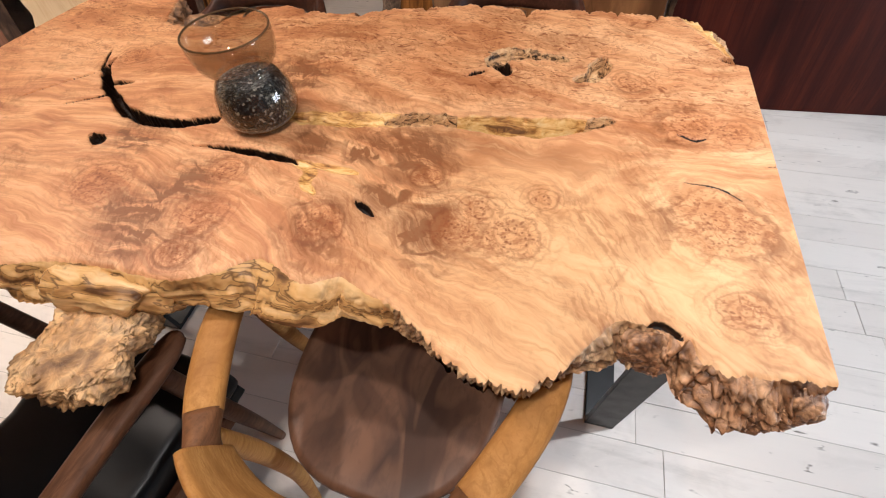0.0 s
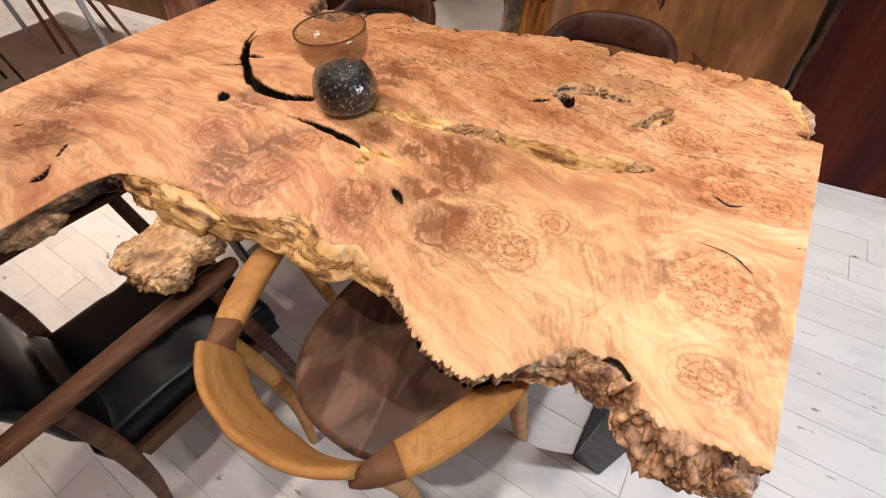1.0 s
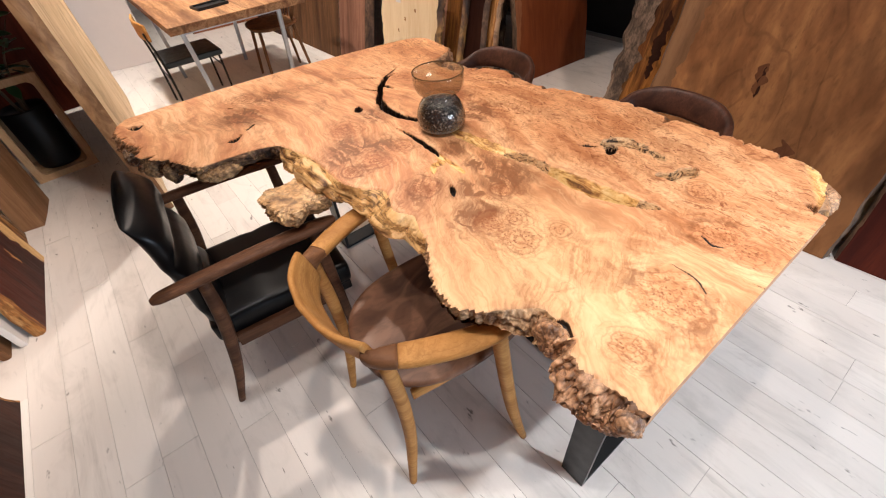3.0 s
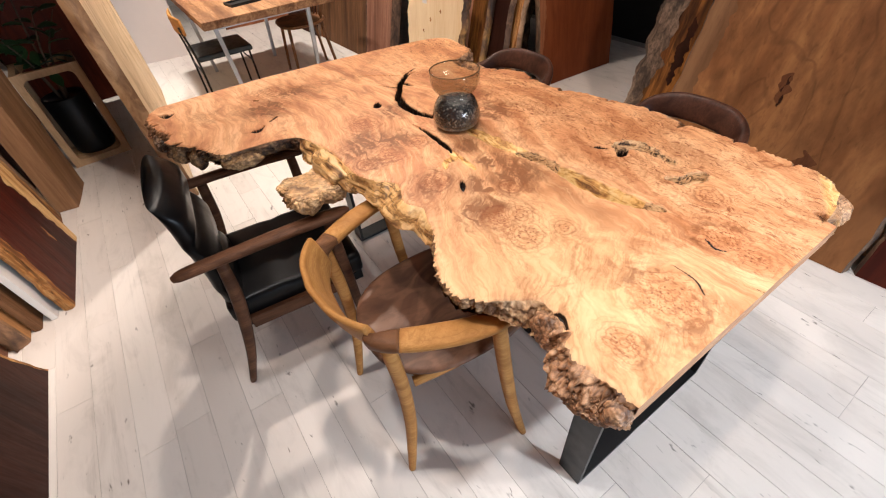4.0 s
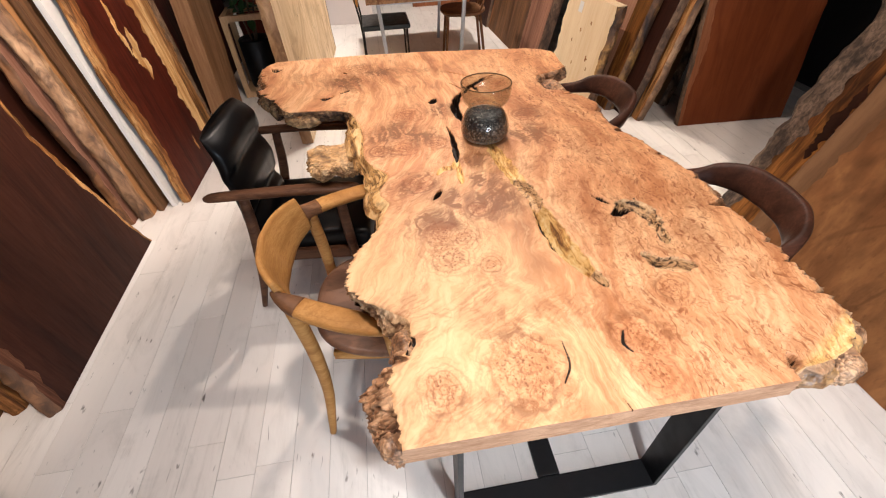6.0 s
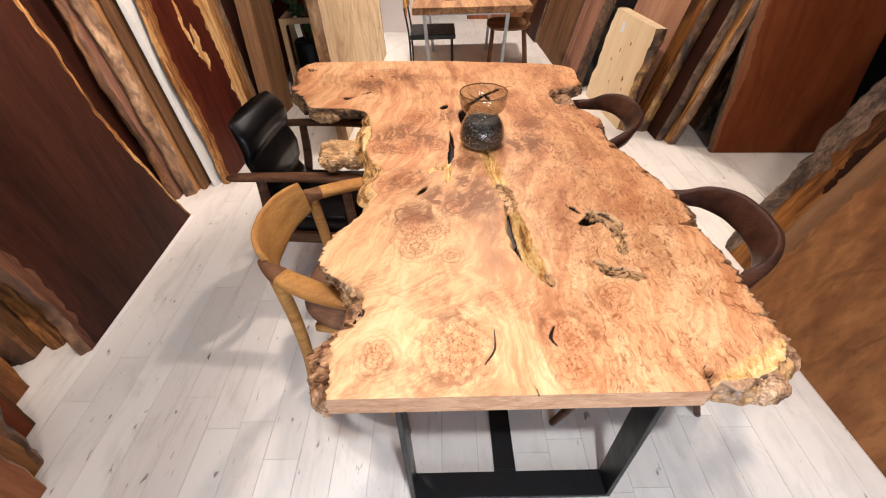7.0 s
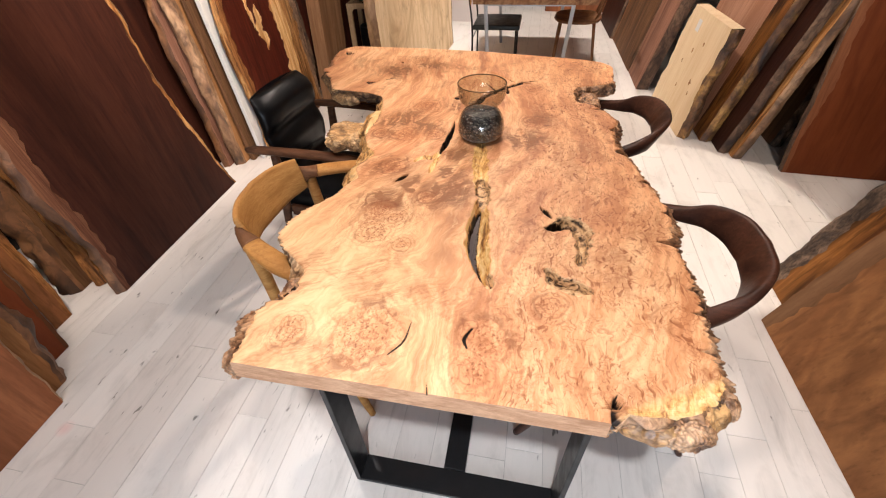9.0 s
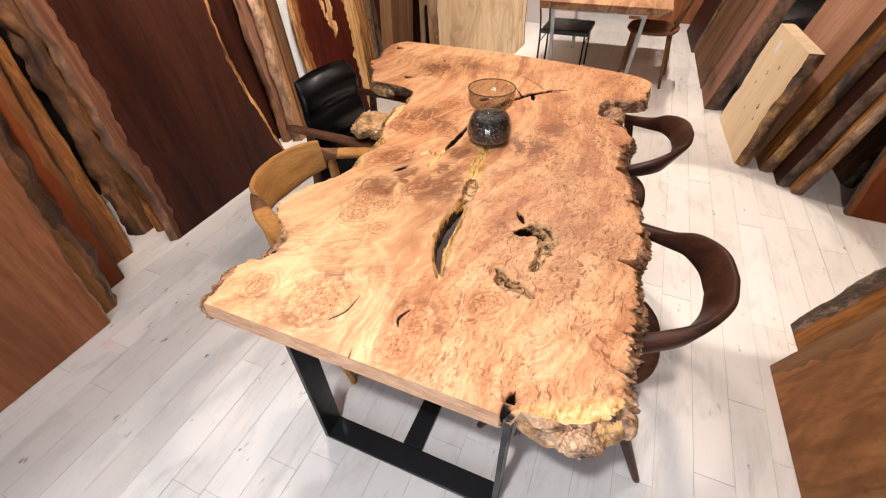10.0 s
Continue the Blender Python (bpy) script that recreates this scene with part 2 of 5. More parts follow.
    n.link(warped(at, 30.0, 0.022, 2.0), speck.inputs["Vector"])
    specks = n.grey(speck.outputs["Distance"], 0.14, 0.36, 1.0, 0.0)
    patchy = n.grey(patch, 0.36, 0.56, 0.25, 1.0)
    c = n.mix(n.math("MULTIPLY", n.math("MULTIPLY", dashes, nest), n.math("MULTIPLY", patchy, 0.95)), c, (0.30, 0.105, 0.042))
    c = n.mix(n.math("MULTIPLY", n.math("MULTIPLY", hooks, nest), n.math("MULTIPLY", n.grey(jig, 0.40, 0.58), 0.42)), c, (0.36, 0.125, 0.05))
    # ringed knots: rust tint, wavy rings, eyes inside, a broken dark rim
    wav = n.math("ADD", ring, n.math("MULTIPLY", n.math("SUBTRACT", n.noise(at, 15.0, 3, 0.55, 0.8), 0.48), 1.0))
    wav = n.math("ADD", wav, n.math("MULTIPLY", n.math("SUBTRACT", fine, 0.5), 0.25))
    inside = n.grey(wav, 0.50, 1.25, 1.0, 0.0)
    wave = n.add("Math", operation="SINE")
    n.link(n.math("ADD", n.math("MULTIPLY", wav, 17.0), n.math("MULTIPLY", jig, 8.0)), wave.inputs[0])
    c = n.mix(n.math("MULTIPLY", inside, 0.22), c, (0.52, 0.205, 0.085))
    near = n.grey(wav, 1.0, 1.9, 1.0, 0.0)
    c = n.mix(n.math("MULTIPLY", n.math("MULTIPLY", near, n.grey(wave.outputs[0], 0.1, 1.0)), 0.34), c, (0.32, 0.115, 0.046))
    c = n.mix(n.math("MULTIPLY", n.math("MULTIPLY", inside, specks), 0.70), c, (0.24, 0.075, 0.03))
    c = n.mix(n.math("MULTIPLY", n.math("MULTIPLY", inside, hooks), 0.45), c, (0.30, 0.10, 0.04))
    rim_line = n.grey(n.math("ABSOLUTE", n.math("SUBTRACT", wav, 1.05)), 0.02, 0.20, 1.0, 0.0)
    c = n.mix(n.math("MULTIPLY", n.math("MULTIPLY", rim_line, n.grey(patch, 0.47, 0.58)), 0.42), c, (0.20, 0.07, 0.028))
    # cracks and pockets: amber heartwood, wrinkled grey-gold wood, near black inside the cracks
    cracks = n.add("SeparateXYZ")
    n.link(field("carved"), cracks.inputs[0])
    void, amber, pocket = cracks.outputs
    along = n.noise(scaled(warped(at, 20.0, 0.02), 60, 12, 0, 70), 1.0, 5, 0.65, 0.6)
    gold = n.ramp(along, (0.34, (0.16, 0.07, 0.025)), (0.42, (0.50, 0.26, 0.085)), (0.51, (0.80, 0.53, 0.22)), (0.64, (0.93, 0.74, 0.44)))
    wrinkle = n.noise(scaled(warped(at, 30.0, 0.03), 48, 40, 0, 110), 1.0, 5, 0.65, 1.0)
    grey_gold = n.ramp(wrinkle, (0.36, (0.030, 0.019, 0.013)), (0.43, (0.26, 0.16, 0.095)), (0.51, (0.64, 0.42, 0.25)), (0.65, (0.80, 0.58, 0.37)))
    black = n.ramp(wrinkle, (0.35, (0.006, 0.003, 0.002)), (0.55, (0.03, 0.014, 0.008)), (0.70, (0.10, 0.05, 0.025)))
    c = n.mix(n.grey(amber, 0.1, 0.9, 0.0, 0.85), c, gold)
    c = n.mix(n.grey(pocket, 0.3, 0.7), c, grey_gold)
    c = n.mix(n.grey(void, 0.4, 0.6), c, black)
    deep = n.add("Gamma")
    n.link(c, deep.inputs[0])
    deep.inputs[1].default_value = 1.18
    c = n.mix(1.0, deep.outputs[0], (1.0, 0.99, 0.915), "MULTIPLY")
    relief = n.math("ADD", hooks, n.math("MULTIPLY", fine, 0.8))
    relief = n.math("ADD", relief, n.math("MULTIPLY", n.math("MULTIPLY", wrinkle, n.math("ADD", pocket, void)), 30.0))
    return n.out(c, n.grey(grain, 0.3, 0.7, 0.44, 0.58), relief, 0.07, 0.001, Specular_IOR_Level=0.32)


def table_figure(ob, x, y):
    """Gives the tabletop its two fields: the grain's flow round the knots, and marks (ring, nest, cloud)."""
    def soft(v, a, b):
        f = np.clip((v - a) / (b - a), 0, 1)
        return f * f * (3 - 2 * f)
    psi = x - .6 * soft(-x, -.05, .42) * (np.clip(y, 0, .9) - .62) + .05 * np.sin(y * 4.3 + x * 3)
    ring = np.full(x.shape, 3.0)
    nest = soft(x, .02, .24) * .9
    for kx, ky, r in KNOTS:
        d = np.hypot(x - kx, (y - ky) * .92)
        w = np.exp(-(d / (1.4 * r)) ** 2)
        psi = psi - .85 * w * (x - kx)
        ring = np.minimum(ring, d / r)
        nest = np.maximum(nest, .8 * np.exp(-(d / (1.2 * r)) ** 2))
    nest = np.maximum(nest, .9 * np.exp(-(np.hypot(x + .19, y - .46) / .10) ** 2))
    cloud = np.zeros(x.shape)
    for kx, ky, r in CLOUDS:
        cloud = np.maximum(cloud, np.exp(-(np.hypot(x - kx, (y - ky) * 1.1) / r) ** 2))
    for key, three in (("flow", (psi, y - .6 * x, np.zeros(x.shape))), ("marks", (ring, nest, cloud)), ("carved", tuple(CARVED))):
        a = ob.data.attributes.new(key, "FLOAT_VECTOR", "POINT")
        a.data.foreach_set("vector", np.stack(three, -1).reshape(-1).astype(np.float32))


def plain(name, colour, rough=0.5, bump=0.0, scale=60.0, vary=0.25, **other):
    n = Nodes(name)
    v = n.coords()
    f = n.noise(v, scale, 4, 0.6)
    g = n.noise(v, scale * 0.08, 3, 0.6)
    low = tuple(k * (1 - vary) for k in colour)
    c = n.mix(n.grey(g, 0.3, 0.7), colour, low)
    c = n.mix(n.grey(f, 0.45, 0.75, 0.0, 0.4), c, low)
    return n.out(c, n.grey(g, 0.3, 0.7, max(rough - 0.06, 0.02), rough + 0.08), f, bump, 0.001, **{"Specular_IOR_Level": 0.35, **other})


def floor_material():
    """White-washed boards: thin paint over long grain, grey scuffs, a few pink spots."""
    n = Nodes("whitewashed_board")
    v = n.coords((26, 1.5, 1), 5.0)
    grain = n.noise(v, 1.6, 6, 0.68, 0.5)
    at = n.add("NewGeometry").outputs["Position"]

    def placed(x, y):
        m = n.add("Mapping")
        m.inputs["Scale"].default_value = (x, y, 1)
        n.link(at, m.inputs["Vector"])
        return m.outputs[0]

    scuff = n.noise(placed(3.4, 1.5), 2.2, 5, 0.68, 0.7)
    cloud = n.noise(placed(1, 1), 0.9, 3, 0.55)
    tone = n.add("ObjectInfo").outputs["Random"]
    c = n.mix(tone, (0.64, 0.585, 0.54), (0.725, 0.675, 0.63))
    c = n.mix(n.grey(grain, 0.50, 0.78, 0.0, 0.30), c, (0.58, 0.55, 0.51))
    c = n.mix(n.grey(scuff, 0.50, 0.72, 0.0, 0.50), c, (0.42, 0.38, 0.345))
    c = n.mix(n.grey(cloud, 0.42, 0.70, 0.0, 0.35), c, (0.66, 0.62, 0.58))
    spots = n.add("TexVoronoi", Scale=1.35)
    n.link(at, spots.inputs["Vector"])
    c = n.mix(n.grey(spots.outputs["Distance"], 0.02, 0.05, 0.30, 0.0), c, (0.75, 0.25, 0.25))
    streak = n.noise(placed(30, 1.3), 1.0, 5, 0.7, 0.4)
    c = n.mix(n.math("MULTIPLY", n.grey(streak, 0.54, 0.74), n.grey(scuff, 0.42, 0.62, 0.05, 0.55)), c, (0.34, 0.31, 0.28))
    dent = n.noise(placed(1, 0.4), 24, 3, 0.6)
    c = n.mix(n.grey(dent, 0.68, 0.74, 0.0, 0.85), c, (0.12, 0.105, 0.09))
    tick = n.noise(placed(60, 14), 1.0, 2, 0.5, 0.8)
    c = n.mix(n.math("MULTIPLY", n.grey(tick, 0.70, 0.76), n.grey(cloud, 0.45, 0.60)), c, (0.14, 0.12, 0.10))
    return n.out(c, n.grey(grain, 0.3, 0.7, 0.36, 0.52), grain, 0.22, 0.001)


M = {}
M["burl"] = burl("polished_burl")
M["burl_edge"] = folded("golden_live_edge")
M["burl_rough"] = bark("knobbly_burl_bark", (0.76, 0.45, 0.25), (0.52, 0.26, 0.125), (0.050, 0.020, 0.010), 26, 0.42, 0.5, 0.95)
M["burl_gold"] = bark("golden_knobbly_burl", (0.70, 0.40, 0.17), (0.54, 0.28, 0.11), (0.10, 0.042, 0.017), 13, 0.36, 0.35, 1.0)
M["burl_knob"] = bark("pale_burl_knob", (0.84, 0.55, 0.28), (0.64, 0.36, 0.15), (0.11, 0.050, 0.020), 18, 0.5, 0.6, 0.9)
M["sawn"] = wood("sawn_end", (0.64, 0.38, 0.23), (0.52, 0.285, 0.165), (0.32, 0.155, 0.080), (5, 9, 26), 1.2, 0.5, 1.4, spread=0)
M["steel"] = plain("black_steel", (0.012, 0.012, 0.013), 0.38, 0.05, 200, 0.3, Metallic=0.2)
M["oak"] = wood("oiled_oak", (0.53, 0.27, 0.085), (0.44, 0.21, 0.062), (0.29, 0.125, 0.035), (9, 9, 60), 0.8, 0.40, 0.5)
M["walnut"] = swirled("walnut", (0.21, 0.105, 0.060), (0.135, 0.064, 0.037), (0.055, 0.025, 0.015), (3.0, 6.0, 6.0))
M["walnut_dark"] = wood("dark_walnut", (0.082, 0.031, 0.018), (0.050, 0.019, 0.0115), (0.022, 0.009, 0.006), (7, 22, 22), 0.8, 0.27, 0.6)
M["far_walnut"] = wood("striped_walnut_top", (0.46, 0.26, 0.13), (0.27, 0.13, 0.06), (0.10, 0.042, 0.02), (16, 1.6, 16), 0.9, 0.4, 0.8)
M["chestnut"] = wood("chestnut_brown", (0.26, 0.125, 0.06), (0.17, 0.078, 0.036), (0.08, 0.035, 0.016), (16, 16, 5), 0.8, 0.4, 0.5)
M["burl_pale"] = bark("pale_scalloped_edge", (0.82, 0.57, 0.34), (0.62, 0.37, 0.18), (0.14, 0.065, 0.03), 26, 0.5, 0.5, 0.9)
M["burl_dark"] = bark("dark_ragged_bark", (0.52, 0.30, 0.13), (0.22, 0.105, 0.048), (0.018, 0.008, 0.005), 26, 0.55, 0.8, 1.0)
M["joint"] = wood("brown_scarf_joint", (0.24, 0.11, 0.05), (0.165, 0.072, 0.032), (0.09, 0.038, 0.017), (6, 6, 30), 0.8, 0.36, 0.5)
M["walnut_arm"] = wood("oiled_walnut", (0.155, 0.070, 0.036), (0.10, 0.044, 0.023), (0.05, 0.022, 0.012), (4, 30, 30), 0.8, 0.36, 0.5)
M["leather"] = plain("black_leather", (0.0030, 0.0030, 0.0035), 0.34, 0.08, 260, 0.3, Specular_IOR_Level=0.22)
M["grey_leather"] = plain("grey_blue_leather", (0.030, 0.040, 0.045), 0.38, 0.1, 260, 0.3)
M["metal"] = plain("brushed_steel", (0.42, 0.42, 0.42), 0.35, 0.05, 120, 0.2, Metallic=0.9)
M["black_metal"] = plain("black_rod", (0.01, 0.01, 0.01), 0.4, 0.02)
M["plaster"] = plain("white_plaster", (0.74, 0.71, 0.67), 0.85, 0.1, 30, 0.08)
M["ceiling_paint"] = plain("ceiling_paint", (0.40, 0.37, 0.34), 0.9, 0.05, 30, 0.08)
M["dark_wall"] = plain("dark_wall", (0.016, 0.011, 0.009), 0.8, 0.1, 20, 0.3)
M["board"] = floor_material()
M["gap"] = plain("dark_joint", (0.38, 0.35, 0.32), 0.9)
M["wenge"] = wood("dark_walnut_slab", (0.049, 0.0145, 0.0080), (0.033, 0.0096, 0.0054), (0.015, 0.0044, 0.003), (10, 10, 0.9), 0.9, 0.42)
M["redwood"] = wood("red_brown_slab", (0.235, 0.060, 0.019), (0.195, 0.046, 0.0145), (0.135, 0.031, 0.010), (4, 4, 0.5), 0.8, 0.40, 0.3)
M["bubinga"] = wood("dark_red_slab", (0.095, 0.017, 0.008), (0.058, 0.010, 0.0055), (0.022, 0.0045, 0.003), (9, 9, 0.8), 0.9, 0.34, 0.8)
M["brown"] = wood("brown_slab", (0.27, 0.105, 0.038), (0.18, 0.066, 0.023), (0.09, 0.032, 0.012), (6, 6, 0.9), 0.8, 0.42, 1.2)
M["tan"] = wood("tan_slab", (0.46, 0.235, 0.095), (0.33, 0.150, 0.056), (0.18, 0.072, 0.026), (9, 9, 0.8), 0.9, 0.45, 0.8)
M["golden"] = wood("golden_black_streaked_slab", (0.38, 0.155, 0.036), (0.15, 0.052, 0.015), (0.010, 0.005, 0.003), (9, 9, 1.1), 0.9, 0.40, 1.8, shift=-.10)
M["pale"] = wood("pale_softwood_slab", (0.80, 0.65, 0.44), (0.77, 0.61, 0.40), (0.66, 0.48, 0.28), (8, 8, 0.7), 0.8, 0.55, 0.6)


def spalted(name):
    """Pale slab wood with cloudy grey-brown stain, faint grain and small worm ticks."""
    n = Nodes(name)
    v = n.coords((0.6, 1, 0.5), 2.0)
    cloud = n.noise(v, 3.2, 5, 0.62, 1.4)
    blot = n.noise(v, 9.0, 4, 0.6, 0.8)
    grain = n.noise(n.coords((16, 16, 1.4), 2.0), 1.2, 5, 0.65, 0.8)
    c = n.ramp(cloud, (0.32, (0.40, 0.26, 0.145)), (0.45, (0.62, 0.44, 0.26)), (0.56, (0.74, 0.56, 0.36)), (0.70, (0.66, 0.47, 0.28)))
    c = n.mix(n.grey(grain, 0.46, 0.66, 0.0, 0.35), c, (0.38, 0.24, 0.12))
    c = n.mix(n.grey(blot, 0.54, 0.66, 0.0, 0.55), c, (0.34, 0.22, 0.125))
    ticks = n.add("TexVoronoi", Scale=26.0)
    n.link(n.coords((1, 1, 0.35), 2.0), ticks.inputs["Vector"])
    c = n.mix(n.math("MULTIPLY", n.grey(ticks.outputs["Distance"], 0.06, 0.16, 0.9, 0.0), n.grey(blot, 0.44, 0.52)), c, (0.10, 0.055, 0.03))
    return n.out(c, n.grey(grain, 0.3, 0.7, 0.5, 0.65), grain, 0.2, 0.001, Specular_IOR_Level=0.2)


M["spalted"] = spalted("spalted_slab")
M["pinkish"] = wood("pink_brown_slab", (0.36, 0.185, 0.125), (0.26, 0.125, 0.08), (0.12, 0.052, 0.032), (10, 10, 0.6), 0.9, 0.5, 0.3)
M["grey_brown"] = wood("grey_brown_slab", (0.19, 0.092, 0.042), (0.12, 0.056, 0.025), (0.05, 0.022, 0.011), (10, 10, 0.7), 0.9, 0.5, 0.4)
M["orange"] = wood("orange_brown_slab", (0.36, 0.135, 0.058), (0.27, 0.092, 0.038), (0.15, 0.05, 0.02), (7, 7, 0.7), 0.9, 0.45, 0.6)
M["pinkish_pale"] = wood("pale_pink_board", (0.52, 0.30, 0.20), (0.43, 0.23, 0.145), (0.28, 0.135, 0.08), (10, 10, 0.6), 0.9, 0.5, 0.3)
M["plain_tan"] = wood("plain_tan_beam", (0.29, 0.155, 0.078), (0.22, 0.112, 0.054), (0.13, 0.062, 0.029), (9, 9, 0.7), 0.9, 0.5, 0.3)
M["streaky"] = wood("streaky_sapwood", (0.62, 0.34, 0.135), (0.38, 0.155, 0.042), (0.018, 0.008, 0.005), (26, 26, 2.2), 0.8, 0.45, 1.6, shift=-.05)
M["amber_edge"] = wood("amber_brown_edge", (0.42, 0.18, 0.055), (0.24, 0.092, 0.028), (0.04, 0.015, 0.007), (22, 22, 2.2), 0.8, 0.5, 1.2)
M["brown_edge"] = bark("brown_rounded_edge", (0.24, 0.105, 0.042), (0.13, 0.056, 0.023), (0.034, 0.014, 0.007), 10, 0.6, 0.5)
M["walnut_stripe"] = wood("walnut_sap_stripe", (0.22, 0.095, 0.048), (0.13, 0.05, 0.026), (0.04, 0.014, 0.009), (30, 30, 0.8), 0.8, 0.5, 0.3)
M["mottled_brown"] = wood("mottled_brown_slab", (0.37, 0.165, 0.062), (0.22, 0.088, 0.032), (0.095, 0.037, 0.015), (2.2, 2.2, 0.8), 0.9, 0.40, 2.2)
M["mottled"] = bark("mottled_pale_edge", (0.50, 0.30, 0.165), (0.28, 0.145, 0.07), (0.05, 0.024, 0.012), 10, 0.6, 0.5)
M["bark_pale"] = bark("rough_tan_bark", (0.34, 0.21, 0.13), (0.20, 0.115, 0.065), (0.04, 0.022, 0.013), 30, 0.85)
M["sap"] = bark("golden_sapwood_edge", (0.55, 0.29, 0.085), (0.34, 0.155, 0.045), (0.12, 0.05, 0.018), 9, 0.55, 0.6)
M["bark_dark"] = bark("dark_bark_edge", (0.22, 0.13, 0.075), (0.12, 0.065, 0.038), (0.03, 0.016, 0.010), 14, 0.8)
M["bark_grey"] = bark("grey_bark", (0.19, 0.125, 0.085), (0.085, 0.053, 0.035), (0.016, 0.010, 0.007), 30, 0.9)
M["bark_tan"] = bark("tan_rounded_edge", (0.50, 0.30, 0.15), (0.34, 0.185, 0.085), (0.16, 0.075, 0.032), 9, 0.6, 0.4)
M["white_board"] = plain("white_board", (0.72, 0.68, 0.64), 0.35, 0.05, 20, 0.1)
M["stand_oak"] = wood("pale_oak_frame", (0.54, 0.36, 0.21), (0.46, 0.29, 0.16), (0.33, 0.20, 0.10), (20, 20, 3), 0.7, 0.45, 0.3)
M["knot_halo"] = wood("dark_brown_halo", (0.16, 0.060, 0.024), (0.11, 0.038, 0.015), (0.06, 0.020, 0.009), (6, 6, 1.2), 0.9, 0.5, 1.2)
M["flame_sap"] = wood("cream_gold_sapwood", (0.80, 0.55, 0.27), (0.62, 0.34, 0.12), (0.22, 0.085, 0.025), (16, 16, 1.6), 0.8, 0.45, 1.4)
M["bark_gold"] = bark("black_gold_edge", (0.46, 0.24, 0.065), (0.15, 0.065, 0.024), (0.016, 0.008, 0.005), 13, 0.6, 0.7)
M["edge_sap"] = wood("brown_sap_band", (0.24, 0.125, 0.060), (0.17, 0.083, 0.038), (0.09, 0.040, 0.018), (5, 5, 0.8), 0.8, 0.5, 1.0)
M["knot"] = plain("dark_knot_wood", (0.040, 0.014, 0.007), 0.7, 0.2, 80, 0.6, Specular_IOR_Level=0.1)
M["pink_white"] = plain("pinkish_white_paint", (0.74, 0.66, 0.63), 0.6, 0.05, 20, 0.08)
M["leaf"] = plain("green_leaf", (0.035, 0.085, 0.025), 0.4, 0.1, 40, 0.4)
M["stem"] = plain("grey_brown_stem", (0.12, 0.08, 0.05), 0.8, 0.3, 50, 0.4)
M["paper"] = plain("white_paper", (0.75, 0.74, 0.72), 0.7, 0.0, 40, 0.05)
M["pot"] = plain("black_pot", (0.006, 0.006, 0.006), 0.5, 0.05)


def glass_material():
    """Thin tinted glass: clear wall with a fresnel gloss."""
    n = Nodes("smoked_glass")
    clear = n.add("BsdfTransparent")
    clear.inputs[0].default_value = (0.86, 0.845, 0.80, 1)
    gloss = n.add("BsdfGlossy")
    gloss.inputs["Roughness"].default_value = 0.03
    facing = n.add("LayerWeight")
    facing.inputs[0].default_value = 0.5
    sheen = n.math("ADD", n.math("MULTIPLY", n.math("POWER", facing.outputs["Facing"], 3.0), 0.70), 0.05)
    both = n.add("MixShader")
    n.link(sheen, both.inputs[0])
    n.link(clear.outputs[0], both.inputs[1])
    n.link(gloss.outputs[0], both.inputs[2])
    n.link(both.outputs[0], n.tree.nodes["Material Output"].inputs[0])
    return n.mat


def crystals_material():
    n = Nodes("crackled_blue_black_glass")
    v = n.coords((1, 1, 1), 0)
    cell = n.add("TexVoronoi", Scale=240.0)
    n.link(v, cell.inputs["Vector"])
    sep = n.add("SeparateColor")
    n.link(cell.outputs["Color"], sep.inputs[0])
    low = n.add("SeparateXYZ")
    n.link(v, low.inputs[0])
    # pale cells paint in flecks and sparkle; lighter low band imitates the clear base
    c = n.ramp(sep.outputs[0], (0.0, (0.006, 0.008, 0.012)), (0.62, (0.016, 0.024, 0.040)), (0.84, (0.10, 0.13, 0.17)), (0.97, (0.42, 0.44, 0.45)))
    c = n.mix(n.grey(low.outputs["Z"], 0.008, 0.024, 0.55, 0.0), c, (0.17, 0.20, 0.235))
    return n.out(c, 0.30, cell.outputs["Distance"], 0.8, 0.003)


M["dark_glass"] = plain("dark_smoked_glass", (0.10, 0.062, 0.032), 0.08, 0.0, 40, 0.1, Specular_IOR_Level=0.5)
M["glass"], M["crystals"] = glass_material(), crystals_material()

# ---------- building helpers ----------


def part(name, bm, material, parent=None, label="", smooth=False):
    mesh = bpy.data.meshes.new(name)
    bmesh.ops.recalc_face_normals(bm, faces=bm.faces)
    bm.to_mesh(mesh)
    bm.free()
    for m in material if isinstance(material, (list, tuple)) else [material]:
        mesh.materials.append(m)
    if smooth:
        mesh.shade_smooth()
    ob = new(name, mesh)
    if parent:
        ob.parent = parent
    if label:
        tagged(ob, label)
    return ob


def thing(name, m, label, category, group="", kind=""):
    ob = new(name)
    ob.matrix_world = m
    ob.empty_display_size = 0.05
    return tagged(ob, label, category, group, kind)


def box(x0, x1, y0, y1, z0, z1, bevel=0.004, segments=2):
    bm = bmesh.new()
    bmesh.ops.create_cube(bm, size=1)
    for v in bm.verts:
        v.co = Vector(((x0 + x1) / 2 + v.co.x * (x1 - x0), (y0 + y1) / 2 + v.co.y * (y1 - y0), (z0 + z1) / 2 + v.co.z * (z1 - z0)))
    if bevel:
        bmesh.ops.bevel(bm, geom=bm.edges[:], offset=bevel, segments=segments, profile=0.7, affect="EDGES")
    return bm


